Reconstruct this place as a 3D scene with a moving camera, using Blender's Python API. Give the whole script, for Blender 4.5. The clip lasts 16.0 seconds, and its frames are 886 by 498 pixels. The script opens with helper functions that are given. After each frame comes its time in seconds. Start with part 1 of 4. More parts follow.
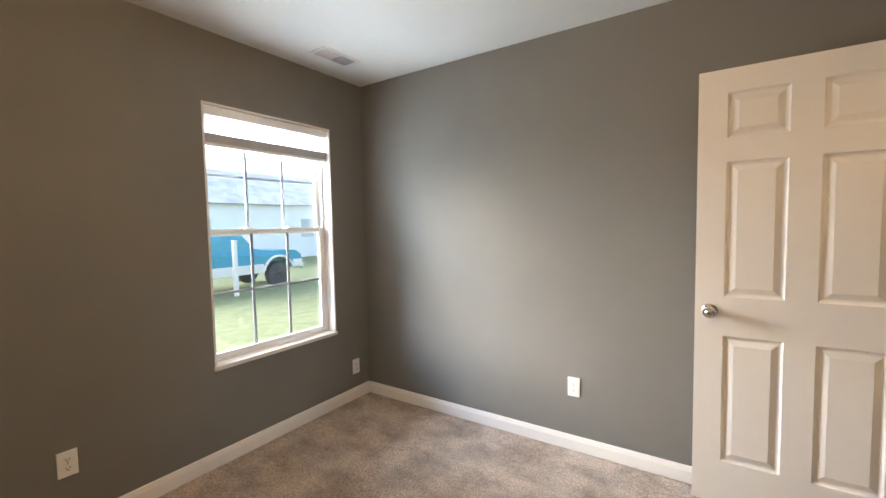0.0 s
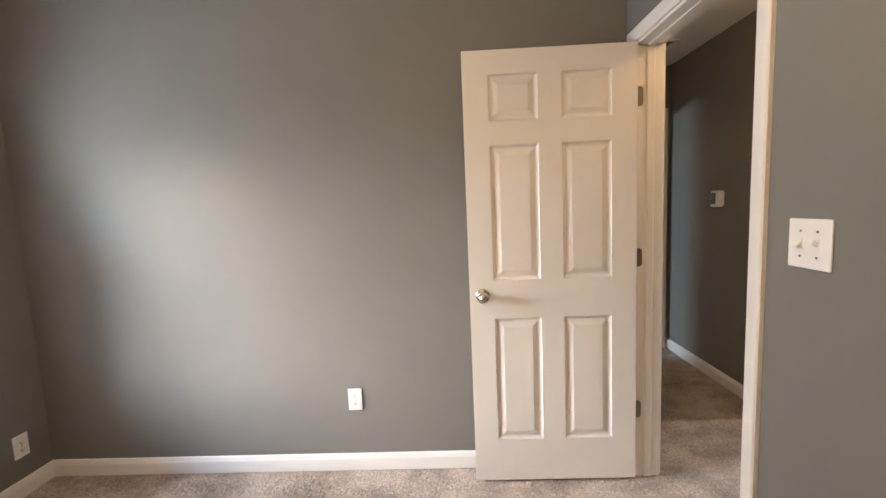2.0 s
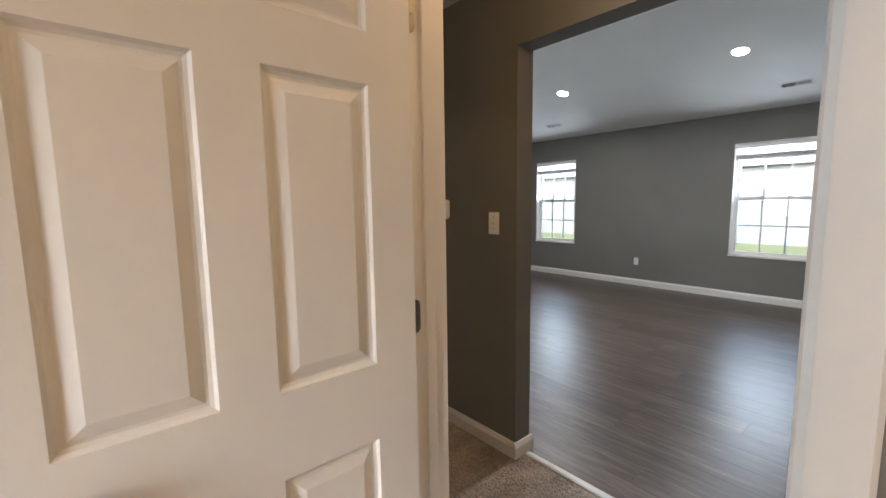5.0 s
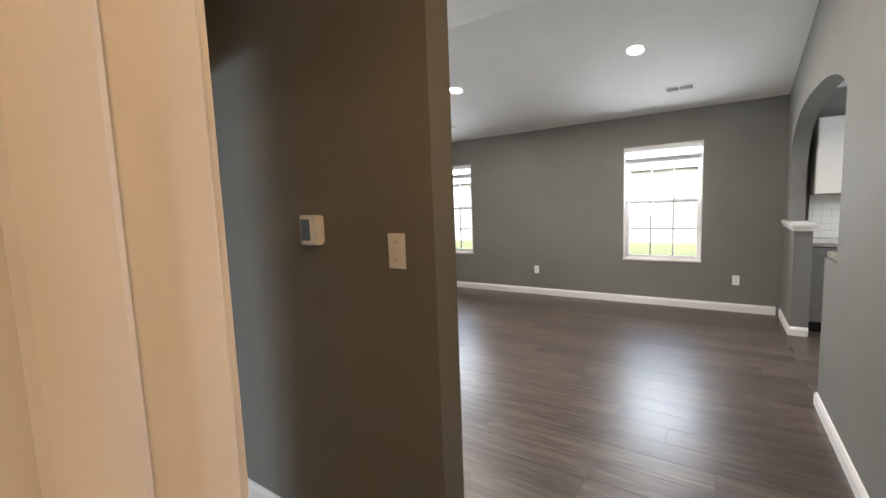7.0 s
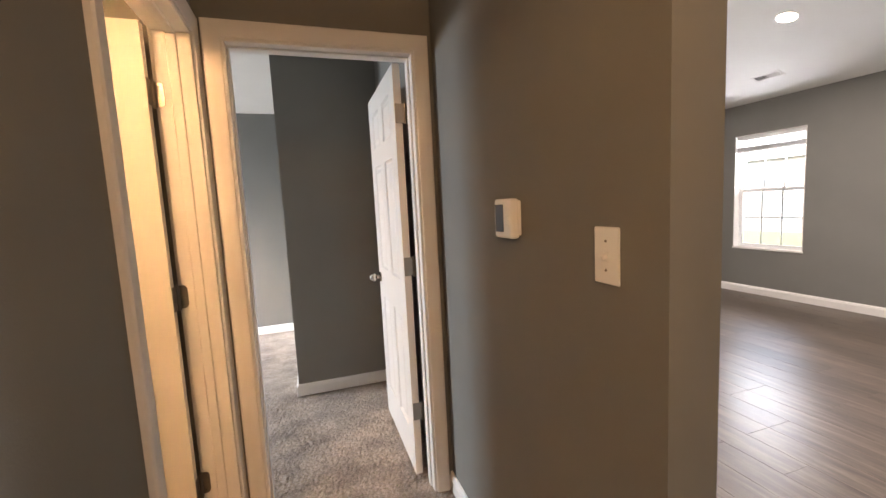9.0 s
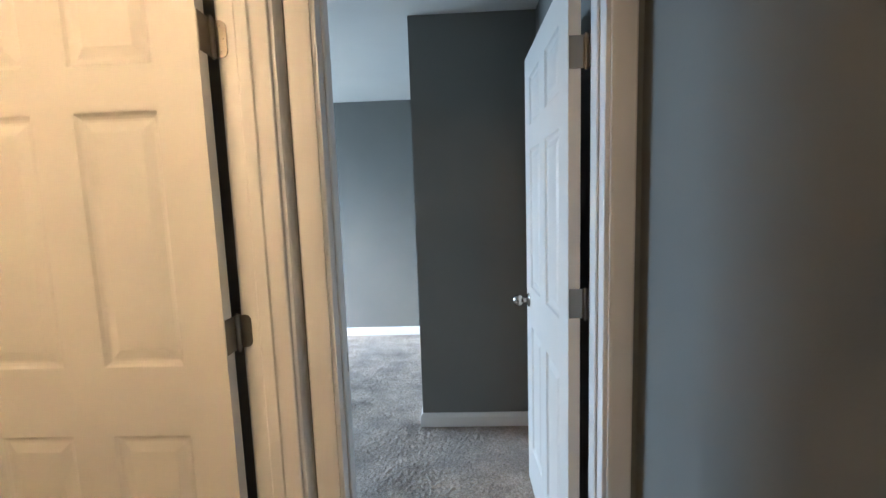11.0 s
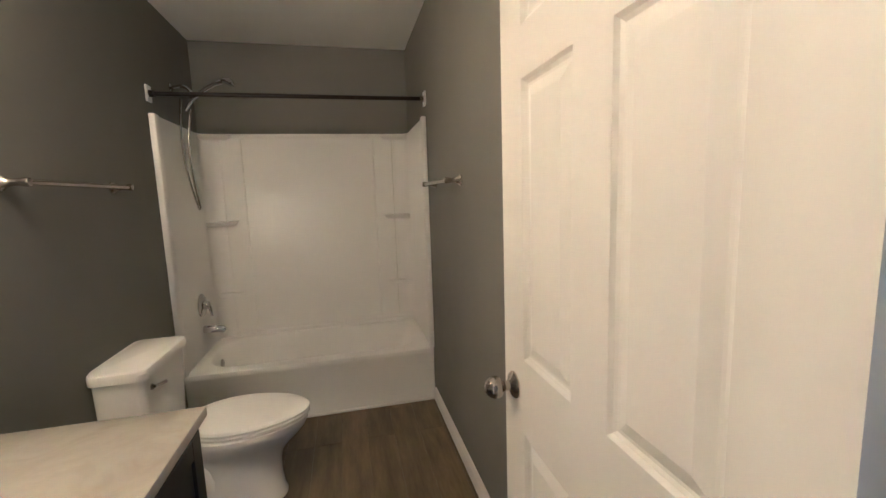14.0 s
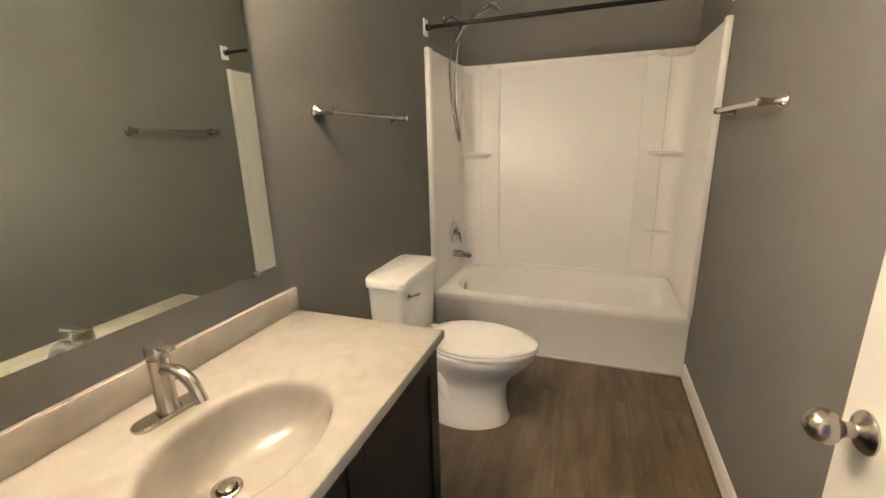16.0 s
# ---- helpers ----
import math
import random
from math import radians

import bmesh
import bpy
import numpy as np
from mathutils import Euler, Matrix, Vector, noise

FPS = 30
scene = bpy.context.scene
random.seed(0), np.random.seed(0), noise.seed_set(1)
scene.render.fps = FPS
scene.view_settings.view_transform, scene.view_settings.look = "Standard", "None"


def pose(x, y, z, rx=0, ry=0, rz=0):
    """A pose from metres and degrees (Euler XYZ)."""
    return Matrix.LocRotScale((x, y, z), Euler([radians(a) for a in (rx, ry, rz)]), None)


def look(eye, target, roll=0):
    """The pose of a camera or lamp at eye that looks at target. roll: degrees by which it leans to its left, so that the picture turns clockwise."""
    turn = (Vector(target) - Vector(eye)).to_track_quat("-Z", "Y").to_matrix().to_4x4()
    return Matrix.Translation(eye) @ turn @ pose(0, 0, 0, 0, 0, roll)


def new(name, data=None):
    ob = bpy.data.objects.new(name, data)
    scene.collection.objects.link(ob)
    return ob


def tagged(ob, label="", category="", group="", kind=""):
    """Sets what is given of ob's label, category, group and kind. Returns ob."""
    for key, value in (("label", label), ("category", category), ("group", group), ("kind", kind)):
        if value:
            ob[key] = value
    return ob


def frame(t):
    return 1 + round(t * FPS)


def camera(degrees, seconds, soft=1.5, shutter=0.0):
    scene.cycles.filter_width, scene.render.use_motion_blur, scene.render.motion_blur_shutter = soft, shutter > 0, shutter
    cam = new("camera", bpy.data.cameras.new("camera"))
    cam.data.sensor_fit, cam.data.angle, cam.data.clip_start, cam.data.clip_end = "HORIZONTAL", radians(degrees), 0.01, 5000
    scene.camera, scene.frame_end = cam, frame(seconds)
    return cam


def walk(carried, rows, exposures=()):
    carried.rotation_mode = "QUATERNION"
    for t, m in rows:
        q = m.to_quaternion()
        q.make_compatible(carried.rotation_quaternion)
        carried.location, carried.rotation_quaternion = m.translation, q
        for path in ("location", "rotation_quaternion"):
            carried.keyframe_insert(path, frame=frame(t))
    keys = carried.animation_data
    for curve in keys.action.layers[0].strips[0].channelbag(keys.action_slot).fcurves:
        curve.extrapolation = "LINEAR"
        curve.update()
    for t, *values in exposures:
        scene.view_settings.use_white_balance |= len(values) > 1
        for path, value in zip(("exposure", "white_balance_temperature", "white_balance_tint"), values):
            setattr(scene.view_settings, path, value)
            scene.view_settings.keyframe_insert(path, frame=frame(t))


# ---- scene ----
cam = camera(94.3, 16.0)
# lamp powers in watts, lamp and sky tints, and the camera's exposure
BULB, HALL_BULB, BED_BULB, DOWNLIGHT = 2.75, 1.8, 7.0, 3.5
# powers of the stand-in daylight lamps added outside the windows
BED_SKY, LIVING_SKY, BACK_SKY, NORTH_SKY, KITCHEN_SKY = 5.0, 7.0, 20.0, 3.2, 11.0
SKY_TINT, DEEP_SKY, WARM, AMBER = (0.78, 0.90, 1.0), (0.68, 0.85, 1.0), (1.0, 0.61, 0.285), (1.0, 0.63, 0.30)
EXPOSURES = [(0, 2.64, 6400, 13), (3.0, 2.72, 6500, 16), (5.2, 2.38, 6300, 14), (7.5, 3.05, 7200, 20), (8.2, 3.25, 7500, 24), (9.2, 3.46, 7300, 24), (11.3, 3.0, 5250, 8), (13.0, 3.12, 4950, 8), (14.0, 3.32, 4430, 6), (15, 3.7, 4450, 5), (16, 4.06, 4550, 5)]
PATH = [
    (0, (0.307, 0.116, 1.369), (-0.801, 1.777, 1.246), -1.1),
    (0.5, (0.297, 0.141, 1.386), (-0.601, 1.92, 1.224), -1.2),
    (1, (0.275, 0.25, 1.36), (-0.381, 2.133, 1.2), -1.2),
    (1.5, (0.206, 0.376, 1.373), (-0.131, 2.343, 1.234), -2.4),
    (2, (0.178, 0.503, 1.367), (0.106, 2.491, 1.155), -2.5),
    (2.5, (0.185, 0.685, 1.373), (0.291, 2.672, 1.171), -2.1),
    (3, (0.185, 0.849, 1.376), (0.46, 2.818, 1.159), -1.3),
    (3.5, (0.131, 1.071, 1.377), (0.708, 2.975, 1.172), -2.0),
    (4, (0.174, 1.265, 1.377), (1.074, 3.034, 1.133), -2.0),
    (4.5, (0.304, 1.462, 1.364), (1.417, 3.109, 1.139), -0.8),
    (5, (0.409, 1.611, 1.374), (1.706, 3.117, 1.146), -0.8),
    (5.2, (0.447, 1.683, 1.381), (1.827, 3.113, 1.152), -1.1),
    (7.3, (1.07, 2.224, 1.396), (2.72, 3.336, 1.195), -2.2),
    (7.5, (1.099, 2.195, 1.393), (2.698, 3.379, 1.188), -2.6),
    (8, (1.236, 2.273, 1.391), (2.613, 3.71, 1.189), -3.4),
    (8.5, (1.398, 2.317, 1.387), (2.325, 4.079, 1.193), -2.5),
    (9, (1.46, 2.4, 1.378), (2.082, 4.289, 1.164), -2.9),
    (9.2, (1.48, 2.462, 1.372), (2.019, 4.377, 1.167), -2.6),
    (11.3, (1.569, 3.211, 1.405), (1.402, 5.193, 1.189), -2.3),
    (11.5, (1.561, 3.277, 1.408), (1.328, 5.252, 1.19), -2.5),
    (12, (1.559, 3.437, 1.398), (1.019, 5.355, 1.226), -1.5),
    (12.5, (1.531, 3.511, 1.389), (0.509, 5.223, 1.231), -2.3),
    (13, (1.418, 3.579, 1.385), (0.013, 4.99, 1.196), -3.0),
    (13.5, (1.285, 3.645, 1.401), (-0.421, 4.666, 1.185), -3.0),
    (14, (1.201, 3.695, 1.4), (-0.73, 4.145, 1.141), -2.0),
    (14.5, (1.157, 3.718, 1.391), (-0.816, 3.625, 1.078), -1.9),
    (15, (1.094, 3.697, 1.385), (-0.844, 3.349, 1.034), -2.5),
    (15.5, (1.053, 3.668, 1.381), (-0.844, 3.167, 0.99), -1.5),
    (16, (1.012, 3.665, 1.373), (-0.802, 2.996, 0.861), -1.5),
]
walk(cam, [(t, look(eye, target, roll)) for t, eye, target, roll in PATH], EXPOSURES)

# ---------------------------------------------------------------- world and light
world = bpy.data.worlds.new("overcast_sky")
scene.world = world
world.use_nodes = True
wn, wl = world.node_tree.nodes, world.node_tree.links
sky = wn.new("ShaderNodeTexSky")
sky.sky_type = "NISHITA"
sky.sun_disc = False
sky.sun_elevation, sky.sun_rotation = radians(20), radians(245)
sky.air_density, sky.dust_density, sky.ozone_density = 1.0, 4.0, 1.0
wl.new(sky.outputs["Color"], wn["Background"].inputs["Color"])
wn["Background"].inputs["Strength"].default_value = 0.15


def sun_lamp(strength, angle, elevation, rotation):
    data = bpy.data.lights.new("sun", "SUN")
    data.energy, data.angle, data.color = strength, radians(angle), (0.52, 0.74, 1.0)
    ob = new("sun", data)
    ob.matrix_world = pose(0, 0, 20, 90 - elevation, 0, 180 - rotation)
    return ob


sun_lamp(2.3, 42, 20, 245)

# ---------------------------------------------------------------- materials


def material(name, color=(0.8, 0.8, 0.8), rough=0.5, metal=0.0, spec=0.5):
    m = bpy.data.materials.new(name)
    m.use_nodes = True
    b = m.node_tree.nodes["Principled BSDF"]
    b.inputs["Base Color"].default_value = (*color, 1)
    b.inputs["Roughness"].default_value = rough
    b.inputs["Metallic"].default_value = metal
    b.inputs["Specular IOR Level"].default_value = spec
    return m


def node(m, kind, **values):
    n = m.node_tree.nodes.new(kind)
    for k, v in values.items():
        n.inputs[k].default_value = v
    return n


def link(m, a, b):
    m.node_tree.links.new(a, b)


def bsdf(m):
    return m.node_tree.nodes["Principled BSDF"]


def coords(m, scale=(1, 1, 1), world_space=False):
    t = m.node_tree.nodes.new("ShaderNodeNewGeometry" if world_space else "ShaderNodeTexCoord")
    mp = m.node_tree.nodes.new("ShaderNodeMapping")
    mp.inputs["Scale"].default_value = scale
    link(m, t.outputs["Position" if world_space else "Object"], mp.inputs["Vector"])
    return mp.outputs["Vector"]


def ramp(m, fac, stops):
    r = m.node_tree.nodes.new("ShaderNodeValToRGB")
    e = r.color_ramp.elements
    while len(e) < len(stops):
        e.new(0.5)
    for el, (p, c) in zip(e, stops):
        el.position, el.color = p, (*c, 1)
    link(m, fac, r.inputs["Fac"])
    return r.outputs["Color"]


def noise_tex(m, vec, scale, detail=3, rough=0.5):
    n = node(m, "ShaderNodeTexNoise", Scale=scale, Detail=detail, Roughness=rough)
    link(m, vec, n.inputs["Vector"])
    return n.outputs["Fac"]


def bump(m, height, strength, distance, previous=None):
    b = node(m, "ShaderNodeBump", Strength=strength, Distance=distance)
    link(m, height, b.inputs["Height"])
    if previous:
        link(m, previous, b.inputs["Normal"])
    link(m, b.outputs["Normal"], bsdf(m).inputs["Normal"])
    return b.outputs["Normal"]


def mix(m, fac, a, b, blend="MIX"):
    n = m.node_tree.nodes.new("ShaderNodeMix")
    n.data_type, n.blend_type = "RGBA", blend
    if isinstance(fac, float):
        n.inputs["Factor"].default_value = fac
    else:
        link(m, fac, n.inputs["Factor"])
    for v, s in ((a, n.inputs["A"]), (b, n.inputs["B"])):
        if isinstance(v, tuple):
            s.default_value = (*v, 1)
        else:
            link(m, v, s)
    return n.outputs["Result"]


def painted(name, color, rough, peel=0.15, vary=0.06, grain=260, spec=0.5):
    """Rolled or sprayed paint: faint broad unevenness and a fine orange-peel relief."""
    m = material(name, color, rough, spec=spec)
    v = coords(m, world_space=True)
    broad = noise_tex(m, v, 1.7, 4)
    lo = tuple(c * (1 - vary) for c in color)
    hi = tuple(min(1, c * (1 + vary)) for c in color)
    link(m, ramp(m, broad, [(0.3, lo), (0.7, hi)]), bsdf(m).inputs["Base Color"])
    fine = noise_tex(m, v, grain, 2)
    r = node(m, "ShaderNodeMapRange", **{"To Min": rough - 0.05, "To Max": rough + 0.07})
    link(m, noise_tex(m, v, 9, 3), r.inputs["Value"])
    link(m, r.outputs["Result"], bsdf(m).inputs["Roughness"])
    bump(m, fine, peel, 0.002)
    return m


WALL = painted("grey_wall_paint", (0.2005, 0.197, 0.180), 0.72, 0.14, 0.05, spec=0.16)
CEIL = painted("ceiling_paint", (0.78, 0.78, 0.75), 0.85, 0.35, 0.03, 90)
TRIM = painted("white_trim_paint", (0.76, 0.74, 0.71), 0.46, 0.02, 0.015, spec=0.32)
DOOR = painted("door_paint", (0.72, 0.69, 0.64), 0.44, 0.05, 0.025, 420, 0.4)
VINYL = painted("window_vinyl", (0.82, 0.83, 0.83), 0.35, 0.02, 0.02)
PLASTIC = painted("white_plastic", (0.82, 0.82, 0.80), 0.3, 0.0, 0.01)
# grid bars darkened in colour to look backlit against the sky
BACKLIT_BAR = painted("backlit_grid_bar", (0.20, 0.21, 0.22), 0.5, 0.0, 0.01)
# lighter copy for the living room, its glare put into the colour
WASHED_BAR = painted("washed_grid_bar", (0.60, 0.61, 0.62), 0.5, 0.0, 0.01)
# white pleats coloured grey, as they look with light behind them
BACKLIT_PLEAT = painted("backlit_pleat_fabric", (0.55, 0.55, 0.55), 0.9, 0.05, 0.03)
SLOT = material("dark_slot", (0.02, 0.02, 0.02), 0.6)
GREY_PLASTIC = material("grey_screen", (0.035, 0.04, 0.045), 0.3)
PORCELAIN = painted("porcelain", (0.83, 0.82, 0.79), 0.08, 0.0, 0.01)
ACRYLIC = painted("tub_acrylic", (0.80, 0.79, 0.76), 0.34, 0.02, 0.015, 40)
BLACK_ROD = material("bronze_rod", (0.012, 0.010, 0.010), 0.35, 0.6)
ESPRESSO = painted("espresso_cabinet", (0.018, 0.016, 0.017), 0.38, 0.05, 0.15)
STEEL = material("stainless_front", (0.55, 0.55, 0.54), 0.3, 1.0)
BLACK = material("black_plastic", (0.015, 0.015, 0.016), 0.4)
CAB_WHITE = painted("kitchen_cabinet_paint", (0.80, 0.79, 0.75), 0.4, 0.03, 0.02)


def brushed(name, color, rough):
    m = material(name, color, rough, 1.0)
    v = coords(m, (1, 1, 0.06))
    bump(m, noise_tex(m, v, 900, 2), 0.06, 0.0006)
    return m


NICKEL = brushed("brushed_nickel", (0.52, 0.48, 0.43), 0.26)
CHROME = material("chrome", (0.56, 0.55, 0.53), 0.10, 1.0)
HINGE = brushed("hinge_nickel", (0.27, 0.245, 0.21), 0.36)

MIRROR = material("mirror_silver", (0.72, 0.77, 0.70), 0.0, 1.0)

GLASS = bpy.data.materials.new("window_glass")
GLASS.use_nodes = True
GLASS.node_tree.nodes.remove(bsdf(GLASS))
g1 = node(GLASS, "ShaderNodeBsdfTransparent", Color=(0.97, 0.98, 0.97, 1))
g2 = node(GLASS, "ShaderNodeBsdfGlossy", Roughness=0.0)
g3 = node(GLASS, "ShaderNodeFresnel", IOR=1.45)
g4 = GLASS.node_tree.nodes.new("ShaderNodeMixShader")
link(GLASS, g3.outputs["Fac"], g4.inputs["Fac"])
link(GLASS, g1.outputs["BSDF"], g4.inputs[1])
link(GLASS, g2.outputs["BSDF"], g4.inputs[2])
link(GLASS, g4.outputs["Shader"], GLASS.node_tree.nodes["Material Output"].inputs["Surface"])

FABRIC = bpy.data.materials.new("shade_fabric")
FABRIC.use_nodes = True
f1 = node(FABRIC, "ShaderNodeBsdfTranslucent", Color=(0.85, 0.86, 0.86, 1))
f2 = FABRIC.node_tree.nodes.new("ShaderNodeMixShader")
f2.inputs["Fac"].default_value = 0.85
bsdf(FABRIC).inputs["Base Color"].default_value = (0.82, 0.82, 0.82, 1)
bsdf(FABRIC).inputs["Roughness"].default_value = 0.9
link(FABRIC, bsdf(FABRIC).outputs["BSDF"], f2.inputs[1])
link(FABRIC, f1.outputs["BSDF"], f2.inputs[2])
link(FABRIC, f2.outputs["Shader"], FABRIC.node_tree.nodes["Material Output"].inputs["Surface"])


def carpet_material():
    m = material("cut_pile_carpet", (0.30, 0.25, 0.21), 0.95, spec=0.1)
    v = coords(m, world_space=True)
    speck = noise_tex(m, v, 120, 4, 0.75)
    c1 = ramp(m, speck, [(0.32, (0.20, 0.160, 0.128)), (0.5, (0.38, 0.318, 0.268)), (0.68, (0.54, 0.465, 0.405))])
    swirl = noise_tex(m, coords(m, (1, 1.3, 0.3), True), 4.2, 5, 0.62)
    c2 = ramp(m, swirl, [(0.36, (0.80, 0.80, 0.80)), (0.50, (1.08, 1.08, 1.08)), (0.62, (1.34, 1.34, 1.34))])
    link(m, mix(m, 1.0, c1, c2, "MULTIPLY"), bsdf(m).inputs["Base Color"])
    bump(m, speck, 0.8, 0.008)
    bsdf(m).inputs["Sheen Weight"].default_value = 0.2
    return m


CARPET = carpet_material()


def plank_material(name, dark, mid, light, along, rough, gloss_vary=0.08, streak=12):
    """Wood-print vinyl: streaky grain along one axis, each board with its own tone."""
    m = material(name, mid, rough)
    s = (1, streak, 8) if along == "x" else (streak, 1, 8)
    info = m.node_tree.nodes.new("ShaderNodeObjectInfo")
    geo = coords(m, s, True)
    shift = m.node_tree.nodes.new("ShaderNodeVectorMath")
    shift.operation = "MULTIPLY_ADD"
    link(m, info.outputs["Random"], shift.inputs[0])
    shift.inputs[1].default_value = (37.0, 53.0, 11.0)
    link(m, geo, shift.inputs[2])
    g = noise_tex(m, shift.outputs["Vector"], 2.6, 7, 0.68)
    c = ramp(m, g, [(0.28, dark), (0.5, mid), (0.72, light)])
    r = node(m, "ShaderNodeMapRange", **{"To Min": 0.74, "To Max": 1.22})
    link(m, info.outputs["Random"], r.inputs["Value"])
    tone = m.node_tree.nodes.new("ShaderNodeCombineColor")
    for ch in ("Red", "Green", "Blue"):
        link(m, r.outputs["Result"], tone.inputs[ch])
    link(m, mix(m, 1.0, c, tone.outputs["Color"], "MULTIPLY"), bsdf(m).inputs["Base Color"])
    rr = node(m, "ShaderNodeMapRange", **{"To Min": rough - gloss_vary, "To Max": rough + gloss_vary})
    link(m, g, rr.inputs["Value"])
    link(m, rr.outputs["Result"], bsdf(m).inputs["Roughness"])
    bump(m, g, 0.12, 0.002)
    return m


LVP = plank_material("grey_vinyl_plank", (0.028, 0.020, 0.015), (0.080, 0.060, 0.047), (0.165, 0.130, 0.104), "y", 0.35, 0.11)
BATH_PLANK = plank_material("brown_vinyl_plank", (0.066, 0.049, 0.028), (0.140, 0.105, 0.060), (0.215, 0.166, 0.100), "x", 0.36, streak=6)


def marble_material():
    m = material("cultured_marble", (0.66, 0.60, 0.52), 0.12)
    v = coords(m, world_space=True)
    w = noise_tex(m, v, 4.5, 6, 0.62)
    sw = node(m, "ShaderNodeTexNoise", Scale=6.0, Detail=5.0, Distortion=2.2)
    link(m, v, sw.inputs["Vector"])
    c1 = ramp(m, sw.outputs["Fac"], [(0.30, (0.375, 0.345, 0.300)), (0.50, (0.405, 0.375, 0.330)), (0.70, (0.425, 0.397, 0.352))])
    c2 = ramp(m, w, [(0.35, (0.92, 0.9, 0.88)), (0.65, (1, 1, 1))])
    link(m, mix(m, 1.0, c1, c2, "MULTIPLY"), bsdf(m).inputs["Base Color"])
    return m


MARBLE = marble_material()


def lawn_material():
    m = material("lawn", (0.10, 0.14, 0.04), 0.9)
    v = coords(m, world_space=True)
    c = ramp(m, noise_tex(m, v, 6, 6, 0.7), [(0.3, (0.15, 0.18, 0.07)), (0.55, (0.24, 0.26, 0.12)), (0.8, (0.34, 0.33, 0.19))])
    link(m, c, bsdf(m).inputs["Base Color"])
    bump(m, noise_tex(m, v, 60, 3), 0.8, 0.03)
    return m


LAWN = lawn_material()
SIDING = painted("pale_siding", (0.82, 0.82, 0.81), 0.6, 0.1, 0.03)
# darker copy of the pale siding, shade put into its colour
DIMMED_SIDING = painted("dimmed_siding", (0.20, 0.21, 0.22), 0.6, 0.1, 0.03)
ROOF = painted("grey_shingle", (0.50, 0.50, 0.50), 0.9, 0.8, 0.2, 20)
TRUCK_BLUE = painted("blue_car_paint", (0.055, 0.30, 0.42), 0.25, 0.0, 0.04)
TRUCK_WHITE = painted("white_car_paint", (0.75, 0.74, 0.70), 0.3, 0.0, 0.03)
RUBBER = material("tyre_rubber", (0.06, 0.06, 0.06), 0.85)
DARK_GLASS = material("dark_glass", (0.03, 0.04, 0.05), 0.05)
TILE = painted("white_tile", (0.78, 0.78, 0.76), 0.15, 0.02, 0.03)
GROUT = material("grout", (0.45, 0.45, 0.43), 0.9)

LAMP = bpy.data.materials.new("lamp_lens")
LAMP.use_nodes = True
bsdf(LAMP).inputs["Emission Color"].default_value = (1.0, 0.93, 0.82, 1)
bsdf(LAMP).inputs["Emission Strength"].default_value = 14.0

# ---------------------------------------------------------------- mesh helpers


def cuboid(bm, a, b, bevel=0.0, segments=1):
    """A box between two corners, its edges rounded by bevel."""
    r = bmesh.ops.create_cube(bm, size=1.0)
    vs = r["verts"]
    for v in vs:
        v.co = Vector(((a[i] + b[i]) / 2 + v.co[i] * (b[i] - a[i]) for i in range(3)))
    if bevel:
        es = list({e for v in vs for e in v.link_edges})
        bmesh.ops.bevel(bm, geom=es, offset=bevel, segments=segments, profile=0.5, affect="EDGES")
    return bm


def box(a, b, bevel=0.0, segments=1):
    return cuboid(bmesh.new(), a, b, bevel, segments)


def part(name, bm, mat, parent=None, label="", smooth=False, at=None):
    me = bpy.data.meshes.new(name)
    bm.normal_update()
    bm.to_mesh(me)
    bm.free()
    me.materials.append(mat)
    if smooth:
        me.shade_smooth()
        me.set_sharp_from_angle(angle=radians(35))
    ob = new(name, me)
    if parent:
        ob.parent = parent
    if at is not None:
        ob.matrix_basis = at
    if label:
        tagged(ob, label)
    return ob


def thing(name, m, label, category, group="", kind=""):
    ob = new(name)
    ob.empty_display_size = 0.05
    ob.matrix_basis = m
    return tagged(ob, label, category, group, kind)


def lathe(profile, axis="z", steps=28):
    """A solid of revolution; profile is (radius, height) pairs."""
    bm = bmesh.new()
    rings = []
    for r, h in profile:
        ring = []
        for i in range(steps):
            a = 2 * math.pi * i / steps
            p = (r * math.cos(a), r * math.sin(a), h)
            if axis == "y":
                p = (p[0], h, p[1])
            elif axis == "x":
                p = (h, p[0], p[1])
            ring.append(bm.verts.new(p))
        rings.append(ring)
    for u, v in zip(rings, rings[1:]):
        for i in range(steps):
            j = (i + 1) % steps
            bm.faces.new((u[i], u[j], v[j], v[i]))
    bm.faces.new(rings[0])
    bm.faces.new(rings[-1])
    bmesh.ops.recalc_face_normals(bm, faces=bm.faces)
    return bm


def tube(points, radius, steps=12, bm=None):
    """A round bar along points; radius may be a list."""
    bm = bm or bmesh.new()
    pts = [Vector(p) for p in points]
    rad = radius if isinstance(radius, (list, tuple)) else [radius] * len(pts)
    rings, up = [], None
    for i, p in enumerate(pts):
        d = (pts[min(i + 1, len(pts) - 1)] - pts[max(i - 1, 0)]).normalized()
        if up is None:
            up = d.orthogonal().normalized()
        up = (up - d * up.dot(d)).normalized()
        side = d.cross(up)
        rings.append([bm.verts.new(p + (up * math.cos(2 * math.pi * k / steps) + side * math.sin(2 * math.pi * k / steps)) * rad[i]) for k in range(steps)])
    new_faces = []
    for u, v in zip(rings, rings[1:]):
        for k in range(steps):
            new_faces.append(bm.faces.new((u[k], u[(k + 1) % steps], v[(k + 1) % steps], v[k])))
    new_faces.append(bm.faces.new(rings[0]))
    new_faces.append(bm.faces.new(rings[-1]))
    bmesh.ops.recalc_face_normals(bm, faces=new_faces)
    return bm


